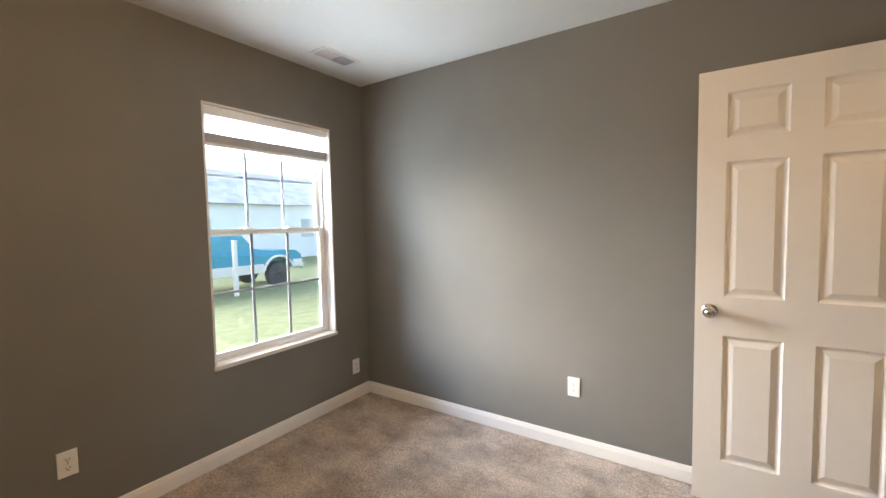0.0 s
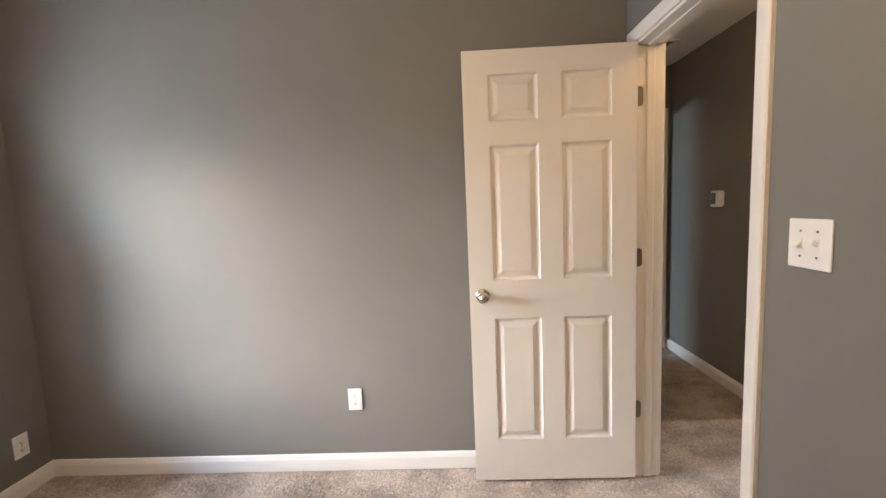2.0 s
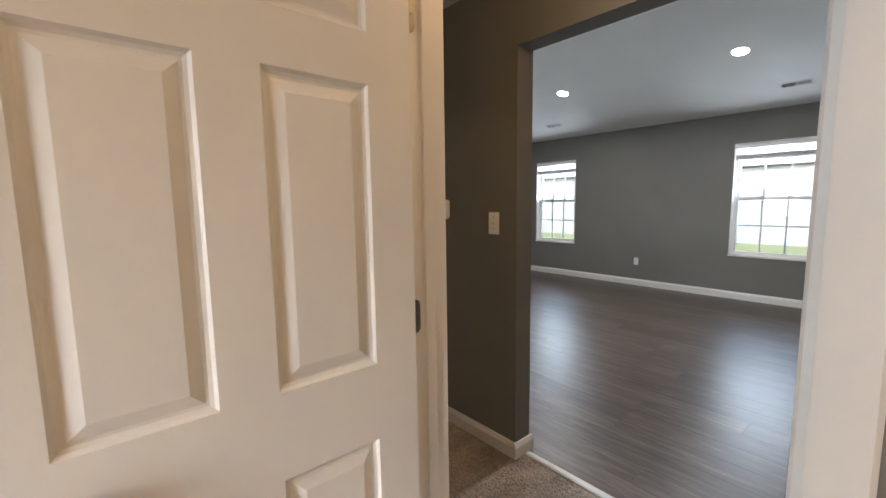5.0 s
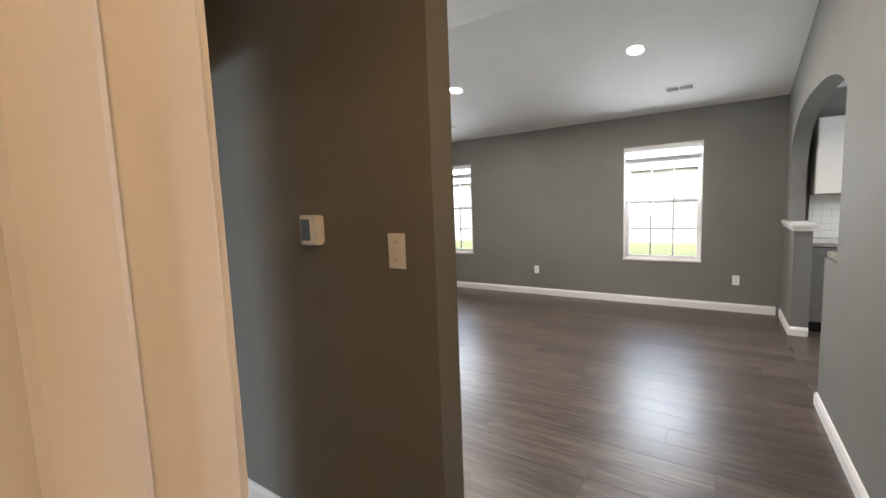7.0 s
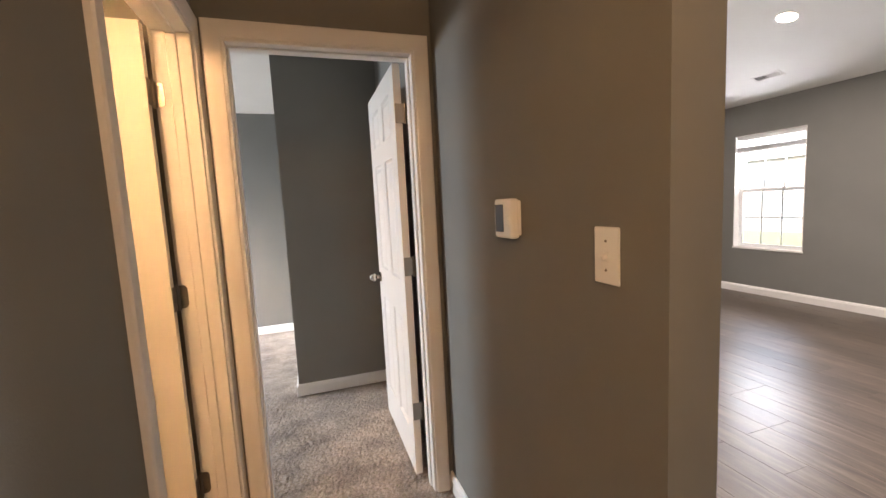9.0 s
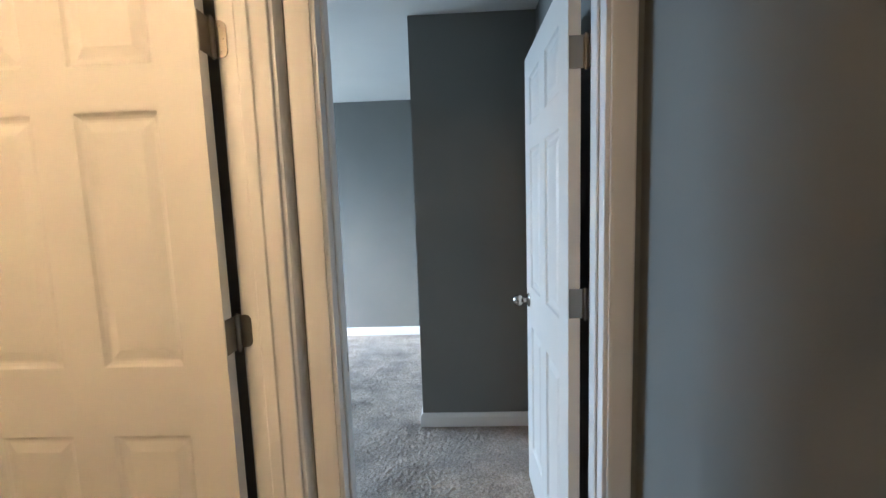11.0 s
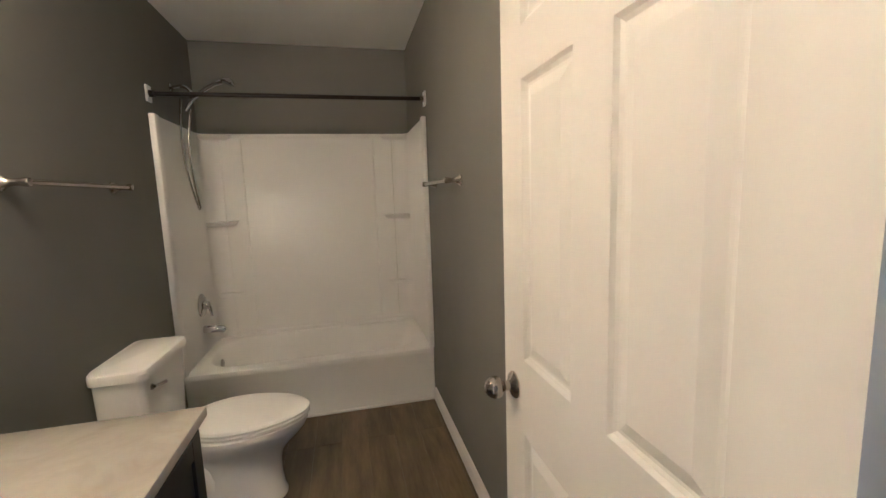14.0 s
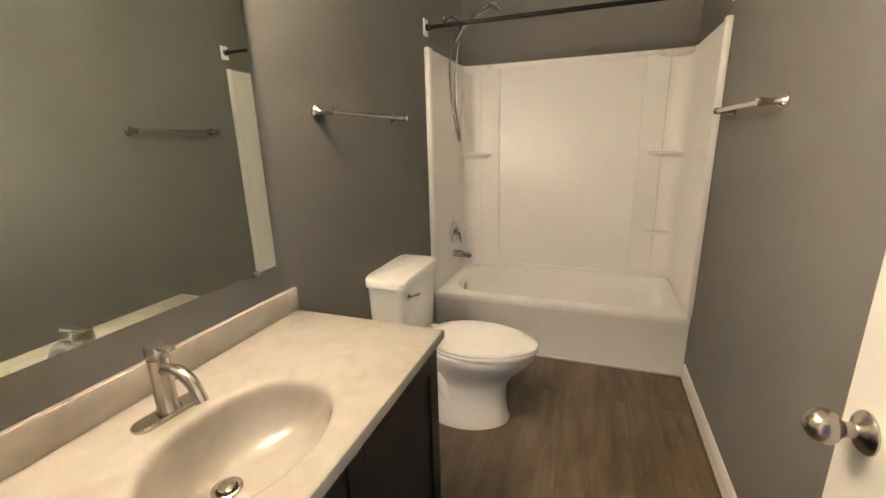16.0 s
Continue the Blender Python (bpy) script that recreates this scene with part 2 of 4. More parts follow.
def arc(center, radius, a0, a1, n, plane="xz"):
    out = []
    for i in range(n + 1):
        a = radians(a0 + (a1 - a0) * i / n)
        c, s = radius * math.cos(a), radius * math.sin(a)
        o = {"xz": (c, 0, s), "yz": (0, c, s), "xy": (c, s, 0)}[plane]
        out.append(tuple(center[k] + o[k] for k in range(3)))
    return out


def loft(rings, close_ends=True):
    """Skin a stack of closed rings with equal numbers of points."""
    bm = bmesh.new()
    vs = [[bm.verts.new(p) for p in ring] for ring in rings]
    n = len(vs[0])
    for u, v in zip(vs, vs[1:]):
        for i in range(n):
            bm.faces.new((u[i], u[(i + 1) % n], v[(i + 1) % n], v[i]))
    if close_ends:
        bm.faces.new(vs[0])
        bm.faces.new(vs[-1])
    bmesh.ops.recalc_face_normals(bm, faces=bm.faces)
    return bm


def rounded(x0, x1, y0, y1, r, n=8):
    pts = []
    for cx, cy, a in ((x1 - r, y1 - r, 0), (x0 + r, y1 - r, 90), (x0 + r, y0 + r, 180), (x1 - r, y0 + r, 270)):
        for i in range(n + 1):
            t = radians(a + 90 * i / n)
            pts.append((cx + r * math.cos(t), cy + r * math.sin(t)))
    return pts


def prism(outline, depth, axis):
    """An outline of (u, v) pairs pushed along an axis from depth[0] to depth[1]."""
    rings = []
    for d in depth:
        rings.append([{"x": (d, u, v), "y": (u, d, v), "z": (u, v, d)}[axis] for u, v in outline])
    return loft(rings)

# ---------------------------------------------------------------- plan
# Bedroom: x -2.06..1.0, y -1.0..2.53. Hall: x 1.125..2.04, y 1.645..4.19.
# Bathroom: x -2.2..1.0, y 2.68..4.23. Back bedroom: y 4.31..7.45. Living room: x 2.16..7.015.
XW, XB, XH, XT, XL, XF = -2.06, 1.0, 1.125, 2.04, 2.16, 7.015
YA, YS, YN, YE, YE2, YC, YR, YK = 2.53, 2.68, 4.23, 4.19, 4.31, 5.58, 7.45, 1.645
YB0 = -1.1
KX, KE = 4.20, 4.52      # ends of the upper wall and of the half wall beside the kitchen
TOP = 3.6


def wall(name, a, b, axis, openings=(), mat=WALL):
    """A wall between two corners, with openings (u0, u1, z0, z1) along its axis cut through."""
    i = 0 if axis == "x" else 1
    us = sorted({a[i], b[i], *[o[0] for o in openings], *[o[1] for o in openings]})
    zs = sorted({a[2], b[2], *[o[2] for o in openings], *[o[3] for o in openings]})
    bm = bmesh.new()
    for u0, u1 in zip(us, us[1:]):
        for z0, z1 in zip(zs, zs[1:]):
            u, z = (u0 + u1) / 2, (z0 + z1) / 2
            if any(o[0] < u < o[1] and o[2] < z < o[3] for o in openings):
                continue
            p, q = [a[0], a[1], z0], [b[0], b[1], z1]
            p[i], q[i] = u0, u1
            cuboid(bm, p, q)
    bmesh.ops.remove_doubles(bm, verts=bm.verts, dist=0.0005)
    twins = {}
    for f in bm.faces:
        twins.setdefault(tuple(round(c, 3) for c in f.calc_center_median()), []).append(f)
    bmesh.ops.delete(bm, geom=[f for g in twins.values() if len(g) > 1 for f in g], context="FACES")
    ob = part(name, bm, mat)
    return tagged(ob, "grey painted drywall wall with smooth finish", "wall", kind="structure")


WIN_BED = (1.30, 2.20, 0.565, 2.07)
WIN_L1 = (5.652, 6.49, 0.60, 2.08)
WIN_L2 = (2.39, 3.295, 0.595, 2.085)
# the next three openings are unseen, added to let light into the rooms
WIN_N = (2.5, 4.1, 0.1, 2.1)
WIN_K = (5.0, 6.2, 1.0, 2.1)
WIN_B2 = (5.9, 7.2, 0.6, 2.05)
DOOR_A, DOOR_B, DOOR_E = (1.669, 2.445), (3.360, 4.152), (1.205, 1.965)
HEAD = 2.05

wall("wall_bedroom_window", (XW - 0.16, YB0, 0), (XW, YA, TOP), "y", [WIN_BED])
wall("wall_bedroom_south", (XW - 0.16, YB0 - 0.12, 0), (XH, YB0, TOP), "x")
wall("wall_bedroom_bath", (XW - 0.16, YA, 0), (XB, YS, TOP), "x")
wall("wall_hall_west", (XB, YB0, 0), (XH, YE, TOP), "y", [(*DOOR_A, 0, HEAD), (*DOOR_B, 0, HEAD)])
wall("wall_bath_back", (-2.32, YS, 0), (-2.2, YN, TOP), "y")
wall("wall_bath_north", (-2.32, YN, 0), (XB, YE2, TOP), "x")
wall("wall_hall_end", (XB, YE, 0), (XL, YE2, TOP), "x", [(*DOOR_E, 0, HEAD)])
wall("wall_hall_living", (XT, YK, 0), (XL, YE, TOP), "y", [(YK, 2.935, 0, 2.115)])
wall("wall_living_hall_south", (XH + 0.002, YK - 0.14, 0), (KX, YK, TOP), "x")
wall("wall_living_back_bedroom", (XT, YE2, 0), (XL, YR, TOP), "y")
wall("wall_closet", (1.312, YC, 0), (XT, YR, TOP), "x")
wall("wall_back_bedroom_north", (-2.22, YR, 0), (XF, YR + 0.16, TOP), "x", [WIN_N])
wall("wall_back_bedroom_west", (-2.32, YE2, 0), (-2.20, YR, TOP), "y", [WIN_B2])
wall("wall_living_far", (XF, -1.6, 0), (XF + 0.16, YR + 0.14, TOP), "y", [WIN_L1, WIN_L2])
wall("wall_kitchen_south", (KX - 0.12, -1.72, 0), (XF + 0.16, -1.6, TOP), "x", [WIN_K])
wall("wall_kitchen_west", (KX - 0.12, -1.6, 0), (KX, YK - 0.14, TOP), "y")


def slab(name, a, b, mat, label, category):
    return tagged(part(name, box(a, b), mat), label, category, kind="structure")


slab("ceiling_bedroom", (XW, YB0, 2.46), (XB, YA, 2.56), CEIL, "white textured drywall ceiling of the bedroom", "ceiling")
slab("ceiling_hall", (XH, YK, 2.46), (XT, YE, 2.56), CEIL, "white textured drywall ceiling of the hall", "ceiling")
slab("ceiling_bath", (-2.2, YS, 2.55), (XB, YN, 2.65), CEIL, "white drywall ceiling of the bathroom", "ceiling")
slab("ceiling_back_bedroom", (-2.2, YE2, 2.475), (XT, YR, 2.56), CEIL, "white drywall ceiling of the back bedroom", "ceiling")
CEIL_FAR, SLOPE = 2.48, 0.27
bm = prism([(XF, CEIL_FAR), (XF, CEIL_FAR + 0.1), (4.6, CEIL_FAR + 0.1 + SLOPE * (XF - 4.6)), (XL, CEIL_FAR + 0.1 + SLOPE * (XF - 4.6)), (XL, CEIL_FAR + SLOPE * (XF - 4.6)), (4.6, CEIL_FAR + SLOPE * (XF - 4.6))], (-1.6, YR), "y")
tagged(part("ceiling_living", bm, CEIL), "white sloping vaulted ceiling of the living room", "ceiling", kind="structure")


def carpet(name, x0, x1, y0, y1, label, step=0.009, seed=3):
    """Cut pile as a field of uneven tufts, brushed one way or the other in broad patches."""
    rng = np.random.default_rng(seed)
    nx, ny = int((x1 - x0) / step), int((y1 - y0) / step)
    gx, gy = np.meshgrid(np.linspace(x0, x1, nx), np.linspace(y0, y1, ny), indexing="ij")
    patch = np.sin(gx * 7.1 + np.sin(gy * 5.3) * 1.7) * np.sin(gy * 6.3 + np.sin(gx * 4.1) * 2.1)
    z = -0.009 + rng.random((nx, ny)) * (0.008 + 0.004 * patch)
    jx, jy = (rng.random((2, nx, ny)) - 0.5) * step * 0.9
    inner = np.zeros((nx, ny))
    inner[1:-1, 1:-1] = 1
    co = np.stack([gx + jx * inner, gy + jy * inner, z], -1).reshape(-1, 3)
    i = np.arange(nx * ny).reshape(nx, ny)
    quads = np.stack([i[:-1, :-1], i[1:, :-1], i[1:, 1:], i[:-1, 1:]], -1).reshape(-1, 4)
    me = bpy.data.meshes.new(name)
    me.from_pydata(co, [], quads)
    me.materials.append(CARPET)
    return tagged(new(name, me), label, "carpet", kind="structure")


carpet("floor_bedroom", XW, XB, YB0, YA, "beige cut-pile carpet with brushed tracks in the bedroom")
carpet("floor_hall", XB, 2.115, YK, YE2, "beige cut-pile carpet in the hall", seed=4)
carpet("floor_back_bedroom", -2.2, XT, YE2, YR, "beige cut-pile carpet in the back bedroom", 0.011, 5)


def baseboard(a, b, side, high=0.088):
    """A run of baseboard on the floor from a to b; side is the way it faces."""
    a, b, n = Vector((*a, 0)), Vector((*b, 0)), Vector((*side, 0))
    prof = [(0, 0), (0.015, 0), (0.015, high - 0.026), (0.011, high - 0.016), (0.009, high - 0.008), (0.005, high - 0.002), (0, high)]
    bm = loft([[p + n * u + Vector((0, 0, v)) for u, v in prof] for p in (a, b)])
    tagged(part("baseboard", bm, TRIM), "white painted wooden baseboard along the wall foot", "baseboard", kind="structure")


T = 0.015
CW = 0.062
baseboard((XW, YB0), (XW, YA), (1, 0))
baseboard((XW + T, YA), (XB, YA), (0, -1))
baseboard((XB, YB0), (XB, DOOR_A[0] - 0.052), (-1, 0))
baseboard((XH, DOOR_A[1] + CW), (XH, DOOR_B[0] - CW), (1, 0))
baseboard((XT, 2.935), (XT, YE), (-1, 0))
baseboard((XT - T, 2.935), (XL + T, 2.935), (0, -1))
baseboard((XL, 2.935), (XL, YR), (1, 0))
baseboard((XT, YK), (KE, YK), (0, 1))
baseboard((KE, YK + T), (KE, YK - 0.14), (1, 0))
baseboard((XF, YK), (XF, YR), (-1, 0), 0.10)
baseboard((1.312, YC), (XT, YC), (0, -1))
baseboard((1.312, YC - T), (1.312, YR), (-1, 0))
baseboard((-2.2, YR), (1.312, YR), (0, -1))
baseboard((-2.2, YE2), (DOOR_E[0] - CW, YE2), (0, 1))
baseboard((-1.45, YN), (XB, YN), (0, -1))
baseboard((-1.45, YS), (-0.10, YS), (0, 1))


def doorway(name, axis, u, faces, cw, strike):
    """White jamb, stops and casing round an opening. axis: the wall's run; u: its ends; faces: the wall's two faces."""
    lo, hi = faces
    root = thing(name, Matrix(), "white painted door frame with moulded casing", "door frame", kind="structure")

    def put(a, b, z0, z1, nm, bevel=0.002, mat=TRIM):
        p, q = ((a[0], b[0], z0), (a[1], b[1], z1)) if axis == "x" else ((b[0], a[0], z0), (b[1], a[1], z1))
        part(nm, box(p, q, bevel), mat, root)

    jt = 0.018
    put((u[0], u[0] + jt), (lo + 0.001, hi - 0.001), 0.0, HEAD - jt, "jamb")
    put((u[1] - jt, u[1]), (lo + 0.001, hi - 0.001), 0.0, HEAD - jt, "jamb")
    put((u[0], u[1]), (lo + 0.001, hi - 0.001), HEAD - jt, HEAD, "head_jamb")
    mid = (lo + hi) / 2
    s0, s1 = mid - 0.018, mid + 0.018
    put((u[0] + jt, u[0] + jt + 0.008), (s0, s1), 0.0, HEAD - jt - 0.008, "door_stop", 0.0035)
    put((u[1] - jt - 0.008, u[1] - jt), (s0, s1), 0.0, HEAD - jt - 0.008, "door_stop", 0.0035)
    put((u[0] + jt, u[1] - jt), (s0, s1), HEAD - jt - 0.008, HEAD - jt, "door_stop", 0.0035)
    # stepped casing profile: (across, proud)
    prof = [(0.0, 0.0), (0.0, 0.008), (0.003, 0.010), (0.012, 0.011), (0.030, 0.0135), (cw - 0.014, 0.0165), (cw - 0.005, 0.0165), (cw, 0.012), (cw, 0.0)]
    r = 0.006
    for face, way in ((lo, -1), (hi, 1)):
        def at(uu, zz, d):
            return (uu, face + way * d, zz) if axis == "x" else (face + way * d, uu, zz)
        for end, sgn in ((u[0] + r, -1), (u[1] - r, 1)):
            rings = [[at(end + sgn * w, 0.0, d) for w, d in prof], [at(end + sgn * w, HEAD - r + w, d) for w, d in prof]]
            part("casing", loft(rings), TRIM, root, smooth=True)
        rings = [[at(u[0] + r - w, HEAD - r + w, d) for w, d in prof], [at(u[1] - r + w, HEAD - r + w, d) for w, d in prof]]
        part("casing", loft(rings), TRIM, root, smooth=True)
    # strike plate on the jamb away from the hinges
    e = u[0] + jt if strike > 0 else u[1] - jt
    p0, p1 = sorted((e - 0.0005 * strike, e + 0.0015 * strike))
    q0, q1 = s0 - 0.030, s0 - 0.002
    if axis == "x":
        q0, q1 = s1 + 0.002, s1 + 0.030
    put((p0, p1), (q0, q1), 0.905, 0.965, "strike_plate", 0.0004, HINGE)
    return root


doorway("doorway_1", "y", DOOR_A, (XB, XH), 0.057, 1)
doorway("doorway_2", "y", DOOR_B, (XB, XH), CW, 1)
doorway("doorway_3", "x", DOOR_E, (YE, YE2), CW, 1)

PANELS_Z = ((0.21, 0.812), (0.995, 1.612), (1.718, 1.92))


def six_panel_door(name, m, width, label, gap=0.0275, lift=0.0):
    """A moulded six-panel leaf: hinge edge at x 0, free edge at x -width, thickness along y 0..0.035."""
    h, th = 2.025, 0.035
    root = thing(name, m, label, "door", kind="structure")
    st, ms = 0.112, 0.105
    panels = [(a + lift, b + lift) for a, b in PANELS_Z]
    pw = (width - 2 * st - ms) / 2
    cols = ((-width + st, -width + st + pw), (-st - pw, -st))
    xs = sorted({-width, 0.0, *[c for q in cols for c in q]})
    zs = sorted({0.0, h, *[z for q in panels for z in q]})
    bm = bmesh.new()
    for x0, x1 in zip(xs, xs[1:]):
        for z0, z1 in zip(zs, zs[1:]):
            if any(abs(x0 - c[0]) < 1e-6 for c in cols) and any(abs(z0 - q[0]) < 1e-6 for q in panels):
                continue
            cuboid(bm, (x0, 0, z0), (x1, th, z1))
    bmesh.ops.remove_doubles(bm, verts=bm.verts, dist=0.0005)
    twins = {}
    for f in bm.faces:
        twins.setdefault(tuple(round(c, 4) for c in f.calc_center_median()), []).append(f)
    bmesh.ops.delete(bm, geom=[f for g in twins.values() if len(g) > 1 for f in g], context="FACES")
    part("slab", bm, DOOR, root)
    steps = ((0.0, 0.0), (0.006, 0.0065), (0.013, 0.0095), (0.019, 0.0095), (0.040, 0.0025), (0.043, 0.0015))
    for c0, c1 in cols:
        for z0, z1 in panels:
            bm = bmesh.new()
            for side in (0, 1):
                last = None
                for inset, deep in steps:
                    y = deep if side == 0 else th - deep
                    ring = [bm.verts.new(p) for p in ((c0 + inset, y, z0 + inset), (c1 - inset, y, z0 + inset), (c1 - inset, y, z1 - inset), (c0 + inset, y, z1 - inset))]
                    if last:
                        for i in range(4):
                            bm.faces.new((last[i], last[(i + 1) % 4], ring[(i + 1) % 4], ring[i]))
                    last = ring
                bm.faces.new(last)
            bmesh.ops.recalc_face_normals(bm, faces=bm.faces)
            for f in bm.faces:
                want = -1 if f.calc_center_median().y < th / 2 else 1
                if f.normal.y * want < 0:
                    f.normal_flip()
            part("panel", bm, DOOR, root)
    for side in (0, 1):
        y0, d = (0.0, -1) if side == 0 else (th, 1)
        prof = [(0.0325, 0.0), (0.0325, 0.003), (0.028, 0.008), (0.016, 0.011), (0.0115, 0.016), (0.0115, 0.028), (0.0165, 0.034), (0.0235, 0.040), (0.0268, 0.048), (0.0262, 0.056), (0.0228, 0.064), (0.0165, 0.071), (0.009, 0.0755), (0.002, 0.077)]
        bm = lathe([(r, y0 + d * q) for r, q in prof], "y", 32)
        bmesh.ops.translate(bm, verts=bm.verts, vec=(-width + 0.06, 0, 0.925))
        part("knob", bm, NICKEL, root, "round satin nickel door knob", True)
    part("latch_plate", box((-width - 0.0015, 0.006, 0.895), (-width + 0.001, 0.029, 0.952), 0.0005), HINGE, root)
    for z in (0.335, 1.075, 1.80):
        bm = bmesh.new()
        tube([(0.006, gap / 2 + 0.018, z - 0.045), (0.006, gap / 2 + 0.018, z + 0.045)], 0.0065, 12, bm)
        tube([(0.006, gap / 2 + 0.018, z - 0.050), (0.006, gap / 2 + 0.018, z + 0.050)], 0.004, 10, bm)
        cuboid(bm, (0.0005, 0.002, z - 0.045), (0.003, gap / 2 + 0.018, z + 0.045), 0.0008)
        cuboid(bm, (0.006, gap / 2 + 0.018, z - 0.045), (0.009, gap, z + 0.045), 0.0006)
        leaf = prism([(min(max(x, 0.006), 0.035), zz) for x, zz in rounded(-0.02, 0.035, z - 0.043, z + 0.043, 0.015, 5)], (gap - 0.003, gap + 0.0005), "y")
        keep = bpy.data.meshes.new("leaf")
        leaf.to_mesh(keep)
        leaf.free()
        bm.from_mesh(keep)
        bpy.data.meshes.remove(keep)
        hg = part("hinge", bm, HINGE, root, "brushed nickel butt hinge", True)
        bm = bmesh.new()
        for k in (-0.030, 0.0, 0.030):
            s = lathe([(0.0035, gap - 0.003), (0.003, gap - 0.0045), (0.001, gap - 0.0045)], "y", 10)
            me = bpy.data.meshes.new("tmp")
            bmesh.ops.translate(s, verts=s.verts, vec=(0.018 + 0.008 * (k == 0), 0, z + k))
            s.to_mesh(me)
            s.free()
            bm.from_mesh(me)
            bpy.data.meshes.remove(me)
        part("screw", bm, HINGE, hg)
    return root


# bedroom leaf folded back towards the bathroom wall, its hall face towards the room
six_panel_door("door_1", pose(XB - 0.004, 2.400, 0.012, 0, 0, 0), 0.770, "open white six-panel interior door with nickel knob")
six_panel_door("door_2", pose(XB - 0.012, 4.070, 0.012, 0, 0, 0), 0.735, "open white six-panel bathroom door with nickel knob", 0.0635, 0.012)
six_panel_door("door_3", pose(1.893, 4.335, 0.012, 0, 0, -90), 0.745, "open white six-panel door of the back bedroom", 0.0595)


# ---------------------------------------------------------------- windows
def sash_window(name, m, w, h, label, cols=3, rows=2, watts=0.0, tilt=1.05, spread=106, tint=SKY_TINT, bars=BACKLIT_BAR):
    """A double-hung vinyl window in a drywall opening. Local x along the wall, y 0 at the room face to 0.16 outside, z 0 at the sill."""
    root = thing(name, m, label, "window", kind="structure")
    # drywall returns with a white painted liner, sill and apron edge
    part("liner", box((0, -0.002, 0.012), (0.012, 0.08, h), 0.001), TRIM, root)
    part("liner", box((w - 0.012, -0.002, 0.012), (w, 0.08, h), 0.001), TRIM, root)
    part("liner", box((0.012, -0.002, h - 0.012), (w - 0.012, 0.08, h), 0.001), TRIM, root)
    part("sill", box((-0.006, -0.012, -0.012), (w + 0.006, 0.082, 0.012), 0.004, 2), TRIM, root)
    bm = bmesh.new()
    f = 0.026
    cuboid(bm, (0, 0.08, 0), (f, 0.15, h), 0.003)
    cuboid(bm, (w - f, 0.08, 0), (w, 0.15, h), 0.003)
    cuboid(bm, (f, 0.08, 0), (w - f, 0.15, f), 0.003)
    cuboid(bm, (f, 0.08, h - f), (w - f, 0.15, h), 0.003)
    part("window_frame", bm, VINYL, root)
    mid = h * 0.515
    for nm, z0, z1, y0 in (("lower_sash", f, mid + 0.02, 0.085), ("upper_sash", mid - 0.02, h - f, 0.116)):
        s = 0.030
        bm = bmesh.new()
        cuboid(bm, (f, y0, z0), (f + s, y0 + 0.028, z1), 0.003)
        cuboid(bm, (w - f - s, y0, z0), (w - f, y0 + 0.028, z1), 0.003)
        cuboid(bm, (f + s, y0, z0), (w - f - s, y0 + 0.028, z0 + s), 0.003)
        cuboid(bm, (f + s, y0, z1 - s), (w - f - s, y0 + 0.028, z1), 0.003)
        sash = part(nm, bm, VINYL, root)
        gx0, gx1, gz0, gz1 = f + s, w - f - s, z0 + s, z1 - s
        pane = part("pane", box((gx0, y0 + 0.010, gz0), (gx1, y0 + 0.013, gz1)), GLASS, sash)
        pane.visible_shadow = False
        for k in range(1, cols):
            x = gx0 + (gx1 - gx0) * k / cols
            part("muntin", box((x - 0.009, y0 + 0.015, gz0), (x + 0.009, y0 + 0.022, gz1)), bars, sash)
        for k in range(1, rows):
            z = gz0 + (gz1 - gz0) * k / rows
            part("muntin", box((gx0, y0 + 0.0155, z - 0.009), (gx1, y0 + 0.0215, z + 0.009)), bars, sash)
        if nm == "lower_sash":
            for x in (w * 0.33, w * 0.67):
                part("sash_lock", box((x - 0.025, y0 - 0.004, z1), (x + 0.025, y0 + 0.024, z1 + 0.012), 0.004), VINYL, sash)
    # added area lamp outside the upper sash, standing in for outdoor light
    data = bpy.data.lights.new("window_daylight_lamp", "AREA")
    data.shape, data.size, data.size_y = "RECTANGLE", w - 0.06, h - f - mid - 0.02
    data.energy, data.color, data.spread = watts, tint, radians(spread)
    zc = (mid + h - f + 0.02) / 2
    ob = new("window_daylight_lamp", data)
    ob.matrix_world = m @ look((w / 2, 0.185, zc), (w / 2, -0.9, zc - tilt))
    return root


def cellular_shade(name, m, w, drop, label):
    """A raised pleated shade: headrail, a short fall of lit fabric and a weighted bottom rail."""
    root = thing(name, m, label, "window shade", "raised window shades")
    part("headrail", box((0.014, 0.012, -0.066), (w - 0.014, 0.062, -0.014), 0.004), VINYL, root)
    bm = bmesh.new()
    n = 3
    zt, zb = -0.066, -drop + 0.072
    left, right = [], []
    for i in range(n * 2 + 1):
        z = zt + (zb - zt) * i / (n * 2)
        y = 0.030 + (0.003 if i % 2 else 0.0)
        left.append(bm.verts.new((0.018, y, z)))
        right.append(bm.verts.new((w - 0.018, y, z)))
    for i in range(n * 2):
        bm.faces.new((left[i], right[i], right[i + 1], left[i + 1]))
    part("fabric", bm, FABRIC, root, "white pleated shade fabric lit from behind")
    for i in range(6):
        z = zb - 0.0086 * i
        part("folded_pleat", box((0.017, 0.018, z - 0.0072), (w - 0.017, 0.056, z - 0.0004), 0.0015), BACKLIT_PLEAT, root)
    part("bottom_rail", box((0.015, 0.014, zb - 0.072), (w - 0.015, 0.060, zb - 0.052), 0.004), VINYL, root)
    return root


def on_west(y, z):
    return pose(XW, y, z, 0, 0, 90)


def on_east(y, z):
    return pose(XF, y, z, 0, 0, -90)


